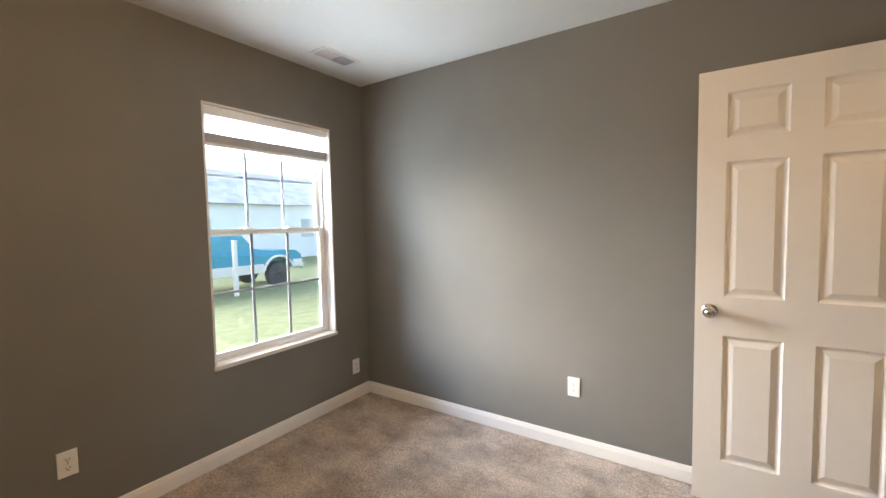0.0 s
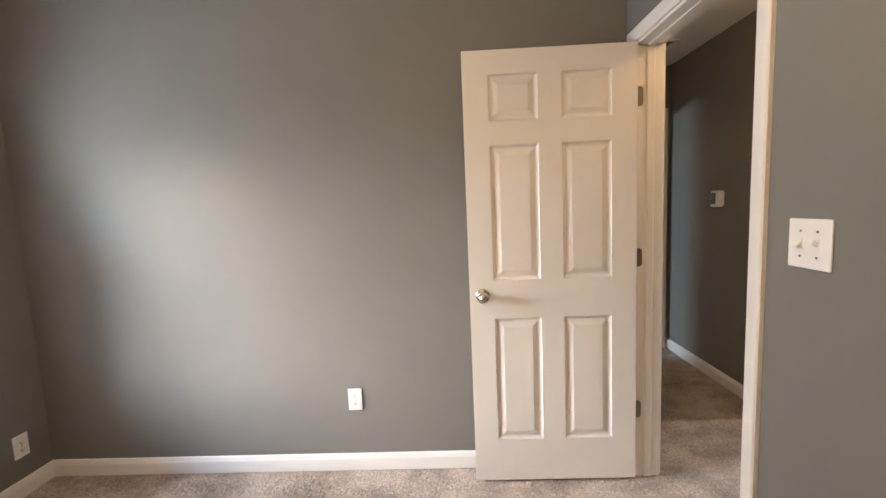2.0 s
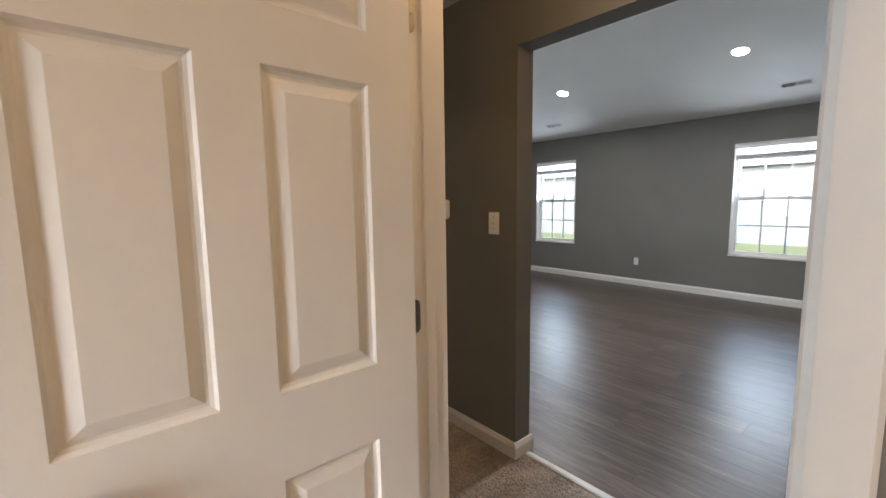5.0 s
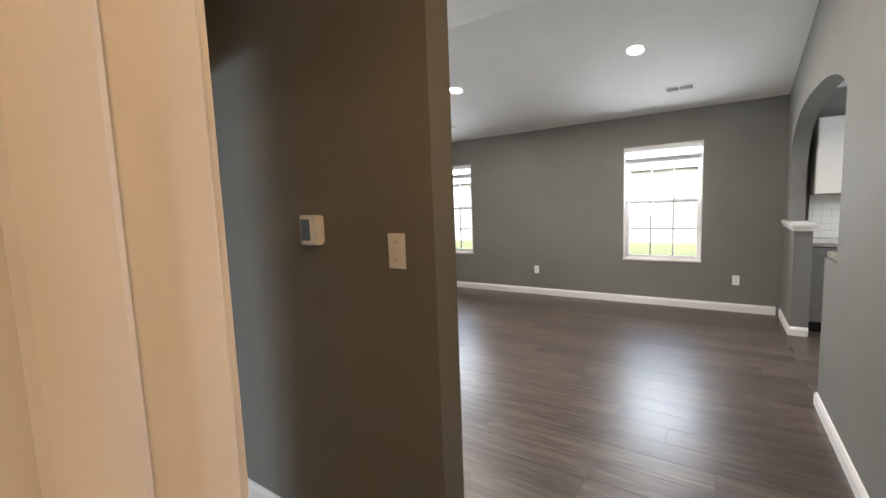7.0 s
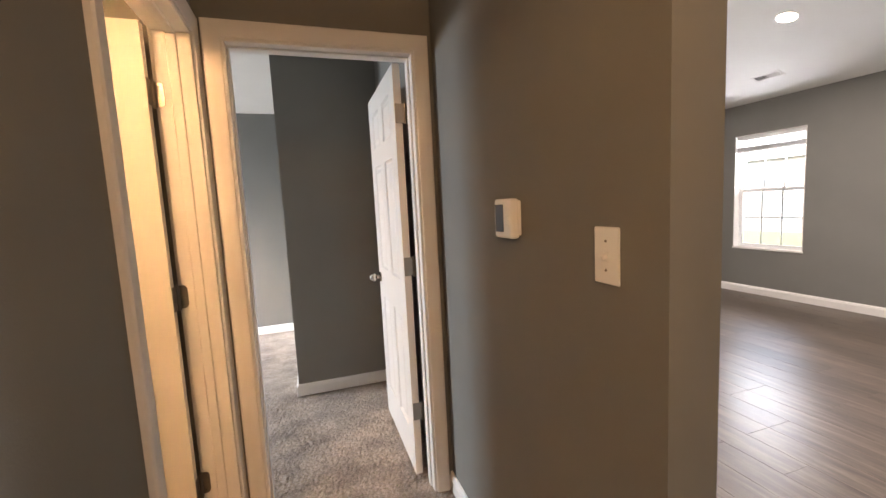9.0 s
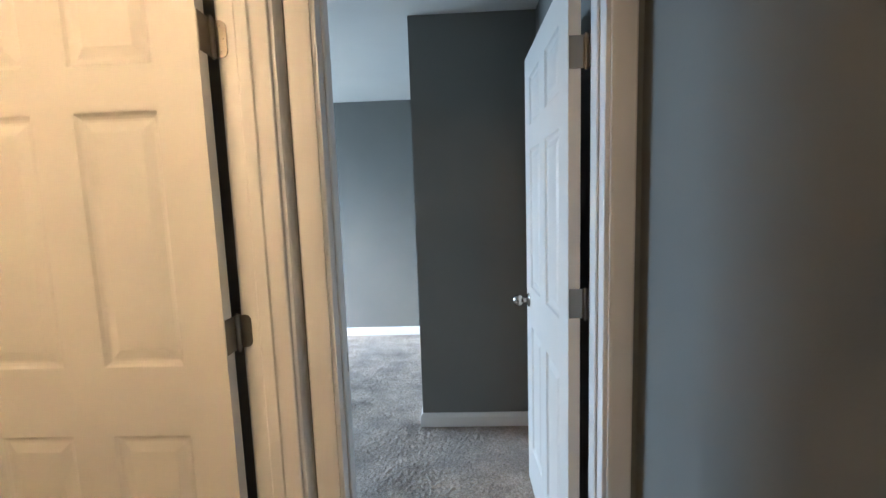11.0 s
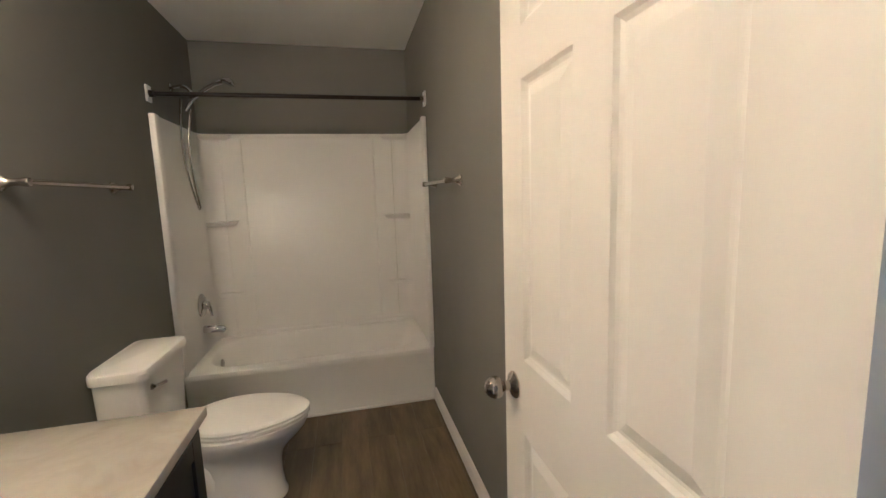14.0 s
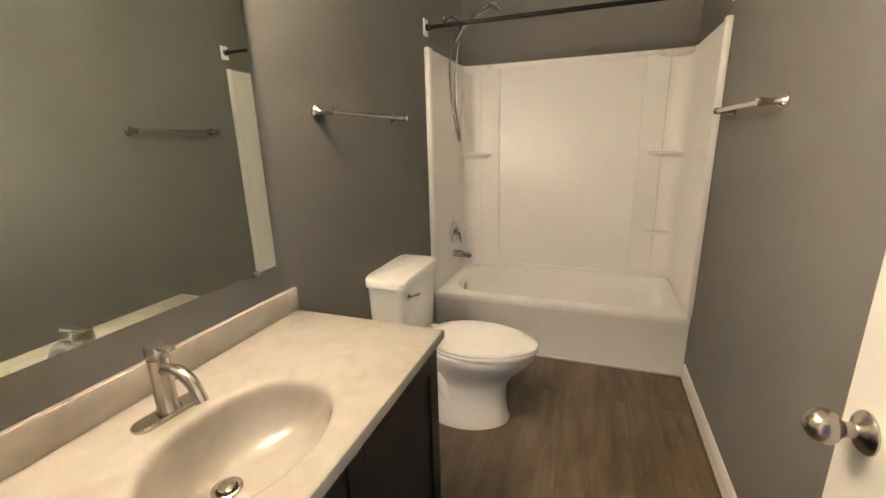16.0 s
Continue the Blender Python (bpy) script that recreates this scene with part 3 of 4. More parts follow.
for nm, win, m, wide, c in (("window_1", WIN_BED, on_west(WIN_BED[0], WIN_BED[2]), WIN_BED[1] - WIN_BED[0], 3),
                            ("window_2", WIN_L1, on_east(WIN_L1[1], WIN_L1[2]), WIN_L1[1] - WIN_L1[0], 3),
                            ("window_3", WIN_L2, on_east(WIN_L2[1], WIN_L2[2]), WIN_L2[1] - WIN_L2[0], 3)):
    high = win[3] - win[2]
    sash_window(nm, m, wide, high, "white vinyl double-hung window with white liner" + " and grid bars", c, 2, *((BED_SKY, -0.2, 130) if win is WIN_BED else (LIVING_SKY, -0.3, 160, SKY_TINT, WASHED_BAR)))
    cellular_shade("window_shade", m @ pose(0, 0, high), wide, 0.238 if win is WIN_BED else 0.22, "white pleated window shade pulled up to the top")
# windows 4 to 6 are out of view, added with lamps to brighten rooms
sash_window("window_4", pose(-2.2, WIN_B2[0], WIN_B2[2], 0, 0, 90), WIN_B2[1] - WIN_B2[0], WIN_B2[3] - WIN_B2[2], "white vinyl double-hung window added unseen to daylight the back bedroom", 1, 1, BACK_SKY, 0.9, 140, DEEP_SKY)
sash_window("window_5", pose(WIN_N[0], YR, WIN_N[2]), WIN_N[1] - WIN_N[0], WIN_N[3] - WIN_N[2], "white vinyl patio window added unseen to daylight the living room", 1, 1, NORTH_SKY, 0.0, 130)
sash_window("window_6", pose(WIN_K[1], -1.6, WIN_K[2], 0, 0, 180), WIN_K[1] - WIN_K[0], WIN_K[3] - WIN_K[2], "white vinyl window added unseen to daylight the kitchen", 1, 1, KITCHEN_SKY, 0.4, 140)


# ---------------------------------------------------------------- small wall fittings
def plate(root, w, h, thick=0.006):
    part("cover_plate", box((-w / 2, -thick, -h / 2), (w / 2, 0, h / 2), 0.003, 2), PLASTIC, root)


def outlet(m, label="white duplex power outlet on the grey wall"):
    root = thing("power_outlet", m, label, "outlet", "wall outlets")
    plate(root, 0.072, 0.116)
    for z in (-0.0195, 0.0195):
        r = part("receptacle", prism([(0.017 * math.cos(a) * 1.0, max(-0.0135, min(0.0135, 0.017 * math.sin(a))) + z) for a in [2 * math.pi * k / 24 for k in range(24)]], (-0.0085, -0.004), "y"), PLASTIC, root)
        # black blocks on the face stand for the shade inside the plug holes
        for x, hh in ((-0.0063, 0.0085), (0.0063, 0.007)):
            part("slot", box((x - 0.0013, -0.0092, z - hh / 2 + 0.002), (x + 0.0013, -0.0083, z + hh / 2 + 0.002)), SLOT, r)
        part("slot", box((-0.0024, -0.0092, z - 0.0095), (0.0024, -0.0083, z - 0.005)), SLOT, r)
    part("screw", lathe([(0.003, -0.0060), (0.0026, -0.0072), (0.0008, -0.0072)], "y", 12), HINGE, root)
    return root


def switch(m, gang, label):
    root = thing("light_switch", m, label, "light switch", "light switches")
    w = 0.072 + 0.046 * (gang - 1)
    plate(root, w, 0.118)
    for g in range(gang):
        x = (g - (gang - 1) / 2) * 0.046
        part("slot_frame", box((x - 0.0065, -0.0072, -0.0135), (x + 0.0065, -0.005, 0.0135), 0.001), PLASTIC, root)
        bm = prism([(-0.006, -0.006), (-0.0185, 0.004 if g else -0.008), (-0.0185, 0.010 if g else -0.002), (-0.006, 0.007)], (x - 0.0045, x + 0.0045), "x")
        part("toggle", bm, PLASTIC, root)
        for z in (-0.030, 0.030):
            bm = lathe([(0.003, -0.0060), (0.0026, -0.0074), (0.0008, -0.0074)], "y", 12)
            bmesh.ops.translate(bm, verts=bm.verts, vec=(x, 0, z))
            part("screw", bm, HINGE, root)
    return root


outlet(pose(XW, 0.645, 0.345, 0, 0, 90))
outlet(pose(XW, 2.385, 0.255, 0, 0, 90), "white coaxial and power wall plate low beside the corner")
outlet(pose(-0.385, YA, 0.385, 0, 0, 0))
switch(pose(XB, 1.482, 1.24, 0, 0, -90), 2, "white double toggle light switch beside the doorway")
switch(pose(XT, 3.085, 1.258, 0, 0, -90), 1, "white single toggle light switch in the hall")
outlet(pose(XF, 4.535, 0.385, 0, 0, -90))
outlet(pose(XF, 2.03, 0.385, 0, 0, -90))
outlet(pose(0.02, YR, 0.42, 0, 0, 0))
outlet(pose(3.15, YK, 0.40, 0, 0, 180), "white duplex power outlet in the pale living room wall")

th = thing("thermostat", pose(XT, 3.482, 1.330, 0, 0, -90), "white wall thermostat with grey screen in the hall", "thermostat")
part("wall_plate", box((-0.044, -0.010, -0.050), (0.046, 0, 0.050), 0.004, 2), PLASTIC, th)
part("housing", box((-0.052, -0.038, -0.058), (0.052, -0.010, 0.056), 0.008, 3), PLASTIC, th)
part("screen", box((-0.042, -0.0395, -0.040), (0.008, -0.0378, 0.040), 0.0006), GREY_PLASTIC, th)
for k in range(3):
    part("button", box((0.020, -0.0400, -0.030 + 0.024 * k), (0.040, -0.0378, -0.018 + 0.024 * k), 0.001), PLASTIC, th)


def ceiling_vent(m, length, width, label):
    """A louvred register: a flat frame, two banks of angled slats over a flat black sheet that stands for the shaded
    throat; local z 0 at the ceiling, hanging down.
    """
    root = thing("ceiling_vent", m, label, "air vent", "ceiling vents")
    e = 0.022
    bm = bmesh.new()
    cuboid(bm, (-length / 2, -width / 2, -0.006), (length / 2, -width / 2 + e, 0), 0.002)
    cuboid(bm, (-length / 2, width / 2 - e, -0.006), (length / 2, width / 2, 0), 0.002)
    for x in (-length / 2, length / 2 - e, -0.006):
        cuboid(bm, (x, -width / 2 + e, -0.006), (x + (0.012 if x == -0.006 else e), width / 2 - e, 0), 0.002)
    part("frame", bm, TRIM, root)
    # flat black sheet in place of the unlit duct
    part("throat", box((-length / 2 + e, -width / 2 + e, -0.0012), (length / 2 - e, width / 2 - e, -0.0004)), SLOT, root)
    n = 9
    for side in (-1, 1):
        x0, x1 = (-length / 2 + e, -0.006) if side < 0 else (0.006, length / 2 - e)
        for k in range(n):
            x = x0 + (x1 - x0) * (k + 0.5) / n
            bm = box((-0.0006, -width / 2 + e, -0.005), (0.0006, width / 2 - e, 0.005))
            part("slat", bm, TRIM, root, at=pose(x, 0, -0.006, 0, 30 * side, 0))
    return root


ceiling_vent(pose(-1.77, 2.015, 2.46, 0, 0, 90), 0.30, 0.15, "white louvred air register in the bedroom ceiling")
ceiling_vent(pose(1.58, 3.75, 2.46, 0, 0, 0), 0.45, 0.30, "white return air grille in the hall ceiling")
SLOPE_DEG = math.degrees(math.atan(SLOPE))


def under_slope(x, y, turn=0):
    return pose(x, y, CEIL_FAR + SLOPE * (XF - x) - 0.001, 0, SLOPE_DEG, 0) @ pose(0, 0, 0, 0, 0, turn)


for y in (5.75, 2.62):
    ceiling_vent(under_slope(6.48, y, 90), 0.30, 0.13, "white louvred air register in the living room ceiling")


def downlight(m, watts):
    root = thing("recessed_light", m, "lit round recessed ceiling light with white trim", "ceiling light", "recessed ceiling lights")
    part("trim_ring", lathe([(0.086, 0.0), (0.088, -0.004), (0.084, -0.008), (0.074, -0.007), (0.070, -0.002), (0.070, 0.0)], "z", 36), PLASTIC, root, smooth=True)
    part("lens", lathe([(0.0695, -0.0012), (0.066, -0.004), (0.03, -0.005), (0.002, -0.005)], "z", 32), LAMP, root, "glowing white lens", True)
    data = bpy.data.lights.new("recessed_light_bulb", "AREA")
    data.shape, data.size, data.energy, data.color = "DISK", 0.12, watts, (1.0, 0.97, 0.93)
    ob = new("recessed_light_bulb", data)
    ob.matrix_world = m @ Matrix.Translation((0, 0, -0.012))
    return root


# the pair at x 3.6 is out of view, added beside the other two
for x, y in ((5.6, 5.02), (5.6, 2.94), (3.6, 5.02), (3.6, 2.94)):
    if x > 4.6:
        downlight(under_slope(x, y), DOWNLIGHT)
    else:
        downlight(pose(x, y, CEIL_FAR + SLOPE * (XF - 4.6) - 0.001), DOWNLIGHT)

strip = part("transition_strip", prism([(2.105, 0.0), (2.112, 0.007), (2.128, 0.008), (2.142, 0.0045)], (YK + T, 2.92), "y"), TRIM)
tagged(strip, "pale metal edge strip between carpet and vinyl floor", "floor strip", kind="structure")

# ---------------------------------------------------------------- bathroom
TX, TB, RIM = -1.45, -2.2, 0.37          # tub apron, back wall, rim height
TY0, TY1 = YS, YN


def bathtub():
    root = thing("bathtub", Matrix(), "white acrylic alcove bathtub with plain apron", "bathtub")
    g = 0.003
    o = (TB + g, TX, TY0 + g, TY1 - g)
    steps = [(rounded(o[0], o[1] - 0.004, o[2], o[3], 0.012), 0.0), (rounded(o[0], o[1] - 0.012, o[2], o[3], 0.012), 0.05),
             (rounded(o[0], o[1] - 0.010, o[2], o[3], 0.012), RIM - 0.055), (rounded(o[0], o[1], o[2], o[3], 0.014), RIM - 0.04),
             (rounded(o[0], o[1], o[2], o[3], 0.014), RIM - 0.012), (rounded(o[0] + 0.003, o[1] - 0.004, o[2] + 0.003, o[3] - 0.003, 0.014), RIM - 0.003),
             (rounded(o[0] + 0.010, o[1] - 0.012, o[2] + 0.01, o[3] - 0.01, 0.014), RIM)]
    i = (o[0] + 0.055, o[1] - 0.085, o[2] + 0.075, o[3] - 0.09)
    inner = [(0.0, RIM, 0.20), (0.006, RIM - 0.004, 0.20), (0.014, RIM - 0.016, 0.20), (0.03, RIM - 0.10, 0.19), (0.05, RIM - 0.20, 0.18), (0.075, 0.095, 0.15), (0.11, 0.07, 0.14), (0.16, 0.062, 0.10)]
    rings = [[(x, y, z) for x, y in pts] for pts, z in steps]
    rings += [[(x, y, z) for x, y in rounded(i[0] + d, i[1] - d, i[2] + d, i[3] - d * 1.9, max(0.05, r - d * 0.3))] for d, z, r in inner]
    rings = [[(x, y, z) for x, y, z in r] for r in rings]
    part("tub_shell", loft(rings), ACRYLIC, root, smooth=True)
    bm = lathe([(0.036, 0.0), (0.036, 0.004), (0.030, 0.008), (0.006, 0.009)], "y", 24)
    bmesh.ops.translate(bm, verts=bm.verts, vec=(-1.83, i[2] + 0.033, 0.285))
    part("overflow_plate", bm, CHROME, root, "chrome overflow cover", True)
    bm = lathe([(0.032, 0.062), (0.032, 0.066), (0.02, 0.068), (0.003, 0.068)], "z", 20)
    bmesh.ops.translate(bm, verts=bm.verts, vec=(-1.83, i[2] + 0.28, 0))
    part("drain", bm, CHROME, root, smooth=True)
    part("back_ledge", box((TB + 0.004, TY0 + 0.03, RIM - 0.004), (TB + 0.034, TY1 - 0.03, RIM + 0.030), 0.008, 3), ACRYLIC, root, smooth=True)
    part("apron_trim", box((TX - 0.008, TY0 + 0.01, 0.0), (TX + 0.008, TY1 - 0.016, 0.016), 0.004), TRIM, root)


bathtub()


def tub_surround():
    """Three-sided moulded wall with wide rounded corners, shelf towers and a flanged front edge."""
    root = thing("tub_surround", Matrix(), "white moulded tub surround with corner shelves", "tub surround")
    zt, r, t = 1.90, 0.10, 0.022
    gap = 0.002

    def plan(off):
        pts = [(TX + 0.005, TY0 + gap + off)]
        for i in range(11):
            a = radians(270 - 90 * i / 10)
            pts.append((TB + gap + off + r + r * math.cos(a), TY0 + gap + off + r + r * math.sin(a)))
        for i in range(11):
            a = radians(180 - 90 * i / 10)
            pts.append((TB + gap + off + r + r * math.cos(a), TY1 - gap - off - r + r * math.sin(a)))
        pts.append((TX + 0.005, TY1 - gap - off))
        return pts
    inner, outer = plan(t), plan(0.0)
    bm = bmesh.new()
    prof = [(outer, RIM + 0.007), (inner, RIM + 0.007), (inner, zt - 0.012), ([(0.7 * a[0] + 0.3 * b[0], 0.7 * a[1] + 0.3 * b[1]) for a, b in zip(inner, outer)], zt - 0.002), (outer, zt)]
    grid = [[bm.verts.new((x, y, z)) for x, y in pts] for pts, z in prof]
    for u, v in zip(grid, grid[1:]):
        for k in range(len(u) - 1):
            bm.faces.new((u[k], u[k + 1], v[k + 1], v[k]))
    bm.faces.new([g[0] for g in grid])
    bm.faces.new([g[-1] for g in grid])
    bmesh.ops.recalc_face_normals(bm, faces=bm.faces)
    part("wall_panel", bm, ACRYLIC, root, smooth=True)
    # front flanges
    for y0, y1, x1 in ((TY0 + 0.001, TY0 + 0.034, TX + 0.034), (TY1 - 0.034, TY1 - 0.001, TX + 0.012)):
        part("front_flange", box((TX - 0.03, y0, RIM + 0.003), (x1, y1, zt + 0.002), 0.008, 3), ACRYLIC, root, smooth=True)
    part("top_lip", box((TB + 0.003, TY0 + 0.14, zt - 0.03), (TB + t + 0.010, TY1 - 0.14, zt + 0.001), 0.007, 3), ACRYLIC, root, smooth=True)
    xb = TB + gap + t
    for side in (0, 1):
        ya, yb = (TY0 + t + 0.004, TY0 + 0.30) if side == 0 else (TY1 - 0.30, TY1 - t - 0.004)
        # a slightly proud tower with a bevelled inner edge
        inset = 0.012
        edge = yb if side == 0 else ya
        s = 1 if side == 0 else -1
        out = [(xb - 0.004, edge - s * 0.16), (xb + inset, edge - s * 0.15), (xb + inset, edge - s * 0.012), (xb - 0.004, edge)]
        part("shelf_tower", prism(out, (RIM + 0.06, zt - 0.035), "z"), ACRYLIC, root, smooth=True)
        cy = TY0 + t if side == 0 else TY1 - t
        for z, reach, deep in ((1.265, 0.20, 0.115), (zt - 0.012, 0.20, 0.10), (0.72, 0.19, 0.04)):
            pts = [(xb - 0.004, cy)]
            for i in range(13):
                a = radians(90 * i / 12)
                pts.append((xb + deep * math.cos(a) ** 0.7 if i < 12 else xb, cy + s * (0.012 + reach * math.sin(a))))
            low = [(xb + (x - xb) * 0.55, cy + (y - cy) * 0.85) for x, y in pts]
            rings = [[(x, y, z - 0.034) for x, y in low], [(x, y, z - 0.007) for x, y in pts], [(x, y, z - 0.003) for x, y in pts], [(xb + (x - xb) * 0.95, cy + (y - cy) * 0.97, z) for x, y in pts]]
            part("shelf", loft(rings), ACRYLIC, root, smooth=True)


tub_surround()

VX = -1.83
sf = thing("shower_fittings", Matrix(), "chrome shower arm, hand shower, valve and tub spout", "shower")
AX, AZ = -1.79, 2.125     # shower arm on the wall
bm = lathe([(0.030, 0.0), (0.030, 0.004), (0.018, 0.012), (0.010, 0.014)], "y", 24)
bmesh.ops.translate(bm, verts=bm.verts, vec=(AX, YS + 0.001, AZ))
part("arm_flange", bm, CHROME, sf, smooth=True)
arm = [(AX, YS + 0.005, AZ)] + arc((AX, YS + 0.060, AZ - 0.045), 0.055, 110, 25, 8, "yz") + [(AX, YS + 0.115, AZ - 0.035)]
part("shower_arm", tube(arm, 0.0105, 14), CHROME, sf, smooth=True)
part("diverter", tube([(AX, YS + 0.108, AZ - 0.022), (AX, YS + 0.126, AZ - 0.065)], [0.017, 0.019], 18), CHROME, sf, smooth=True)
part("cradle", tube([(AX, YS + 0.116, AZ - 0.055), (AX + 0.02, YS + 0.140, AZ - 0.060)], [0.016, 0.019], 16), CHROME, sf, smooth=True)
grip = [(AX + 0.02, YS + 0.080, AZ - 0.140), (AX + 0.02, YS + 0.108, AZ - 0.095), (AX + 0.02, YS + 0.148, AZ - 0.052), (AX + 0.022, YS + 0.205, AZ - 0.010), (AX + 0.024, YS + 0.262, AZ + 0.022), (AX + 0.026, YS + 0.305, AZ + 0.036)]
part("hand_shower_grip", tube(grip, [0.009, 0.0115, 0.013, 0.0135, 0.0135, 0.016], 16), CHROME, sf, smooth=True)
bm = lathe([(0.004, 0.024), (0.018, 0.022), (0.038, 0.008), (0.044, 0.0), (0.040, -0.006), (0.003, -0.007)], "z", 28)
hd = part("hand_shower_head", bm, CHROME, sf, smooth=True, at=pose(AX + 0.028, YS + 0.342, AZ + 0.034, -24, 0, 0))
part("spray_face", lathe([(0.034, -0.0062), (0.034, -0.0085), (0.002, -0.0085)], "z", 24), BLACK, hd)


def strand(u, side):
    """One side of the hanging hose loop, from the top (u = 0) down to its bend (u = 1)."""
    lean = math.sin(math.pi * min(1, 0.15 + u * 0.80))
    return (AX + 0.02 + side * 0.006, YS + 0.104 - 0.048 * lean + side * (0.020 * (1 - u) ** 0.7 + 0.006), (AZ - 0.065 if side < 0 else AZ - 0.135) * (1 - u) + 1.375 * u)


hose = [strand(k / 24, -1) for k in range(25)] + [(AX + 0.02, YS + 0.096, 1.364)] + [strand(1 - k / 24, 1) for k in range(25)]
part("hose", tube(hose, 0.0075, 10), CHROME, sf, "flexible steel shower hose", True)
bm = lathe([(0.080, 0.0), (0.080, 0.003), (0.070, 0.012), (0.030, 0.018), (0.026, 0.045), (0.018, 0.050), (0.002, 0.050)], "y", 36)
bmesh.ops.translate(bm, verts=bm.verts, vec=(VX, YS + 0.025, 0.715))
part("valve_plate", bm, CHROME, sf, smooth=True)
part("valve_handle", tube([(VX, YS + 0.066, 0.715), (VX + 0.012, YS + 0.080, 0.690), (VX + 0.018, YS + 0.088, 0.640)], [0.013, 0.011, 0.008], 14), CHROME, sf, smooth=True)
part("tub_spout", tube([(VX, YS + 0.025, 0.545), (VX, YS + 0.09, 0.545), (VX, YS + 0.14, 0.54), (VX, YS + 0.155, 0.525)], [0.027, 0.026, 0.024, 0.020], 18), CHROME, sf, smooth=True)

ROD = 2.008
rod = thing("shower_curtain_rod", Matrix(), "dark bronze shower curtain rod with white wall flanges", "curtain rod")
part("rod", tube([(TX + 0.005, TY0 + 0.02, ROD), (TX + 0.005, TY1 - 0.02, ROD)], 0.0125, 18), BLACK_ROD, rod, smooth=True)
for y0, y1 in ((TY0 + 0.0005, TY0 + 0.012), (TY1 - 0.012, TY1 - 0.0005)):
    part("flange", box((TX - 0.025, y0, ROD - 0.045), (TX + 0.035, y1, ROD + 0.045), 0.004), PLASTIC, rod)
for y0, y1 in ((TY0 + 0.012, TY0 + 0.035), (TY1 - 0.035, TY1 - 0.012)):
    part("socket", tube([(TX + 0.005, y0, ROD), (TX + 0.005, y1, ROD)], 0.019, 18), BLACK_ROD if y0 < 3 else NICKEL, rod, smooth=True)


def towel_bar(m, length, label):
    """Two flared posts and a bar; local x along the wall, -y out of it."""
    root = thing("towel_bar", m, label, "towel bar", "towel bars")
    for x in (0.0, length):
        bm = lathe([(0.027, 0.0), (0.027, -0.004), (0.021, -0.010), (0.013, -0.026), (0.0105, -0.045), (0.013, -0.058), (0.015, -0.070), (0.013, -0.080), (0.003, -0.082)], "y", 26)
        bmesh.ops.translate(bm, verts=bm.verts, vec=(x, 0, 0))
        part("post", bm, NICKEL, root, smooth=True)
    part("bar", tube([(0, -0.068, 0), (length, -0.068, 0)], 0.0092, 16), NICKEL, root, smooth=True)
    return root


towel_bar(pose(-0.335, YS, 1.485, 0, 0, 180), 0.63, "brushed nickel towel bar above the toilet")
towel_bar(pose(-1.225, YN, 1.468, 0, 0, 0), 0.545, "brushed nickel towel bar beside the tub")

# toilet
tl = thing("toilet", pose(-0.775, YS, 0), "white porcelain two-piece toilet with closed lid", "toilet")


def egg(cx, cy, w, back, front, n=40):
    pts = []
    for i in range(n):
        a = 2 * math.pi * i / n
        s = math.sin(a)
        pts.append((cx + w * math.cos(a) * (1.0 if s < 0 else 1 - 0.10 * s ** 2), cy + (front if s > 0 else back) * s))
    return pts


def ring_at(z, w, back, front, cy):
    return [(x, y, z) for x, y in egg(0, cy, w, back, front)]


bowl = [ring_at(0.0, 0.150, 0.21, 0.238, 0.42), ring_at(0.016, 0.152, 0.212, 0.240, 0.42), ring_at(0.040, 0.142, 0.20, 0.230, 0.42), ring_at(0.11, 0.130, 0.185, 0.222, 0.42),
        ring_at(0.18, 0.118, 0.18, 0.218, 0.425), ring_at(0.225, 0.122, 0.19, 0.220, 0.435), ring_at(0.265, 0.130, 0.215, 0.238, 0.450), ring_at(0.305, 0.155, 0.235, 0.270, 0.462), ring_at(0.34, 0.174, 0.25, 0.295, 0.468), ring_at(0.368, 0.184, 0.255, 0.306, 0.47), ring_at(0.385, 0.184, 0.256, 0.307, 0.47), ring_at(0.392, 0.178, 0.25, 0.30, 0.47)]
part("bowl", loft(bowl), PORCELAIN, tl, smooth=True)
seat = [ring_at(0.393, 0.180, 0.235, 0.305, 0.475), ring_at(0.397, 0.186, 0.24, 0.312, 0.475), ring_at(0.408, 0.187, 0.24, 0.313, 0.475), ring_at(0.413, 0.182, 0.236, 0.308, 0.475)]
part("seat", loft(seat), PORCELAIN, tl, smooth=True)
lid = [ring_at(0.4145, 0.180, 0.235, 0.305, 0.475), ring_at(0.417, 0.187, 0.24, 0.313, 0.475), ring_at(0.426, 0.187, 0.24, 0.313, 0.475), ring_at(0.434, 0.178, 0.23, 0.302, 0.475), ring_at(0.439, 0.13, 0.17, 0.23, 0.475), ring_at(0.441, 0.05, 0.07, 0.10, 0.475)]
part("lid", loft(lid), PORCELAIN, tl, smooth=True)
for x in (-0.075, 0.075):
    part("seat_hinge", box((x - 0.022, 0.215, 0.393), (x + 0.022, 0.255, 0.428), 0.008, 2), PORCELAIN, tl, smooth=True)
part("pedestal_back", loft([[(x, y, z) for x, y in rounded(-w, w, 0.10, 0.36, 0.05, 5)] for z, w in ((0.0, 0.100), (0.10, 0.095), (0.22, 0.10), (0.33, 0.14), (0.385, 0.155))]), PORCELAIN, tl, smooth=True)
trap = [(0.082, 0.26 + 0.02 * k, z) for k, z in enumerate((0.10, 0.16, 0.22, 0.25, 0.22, 0.16, 0.10))]
part("trapway", tube(trap, 0.040, 14), PORCELAIN, tl, smooth=True)
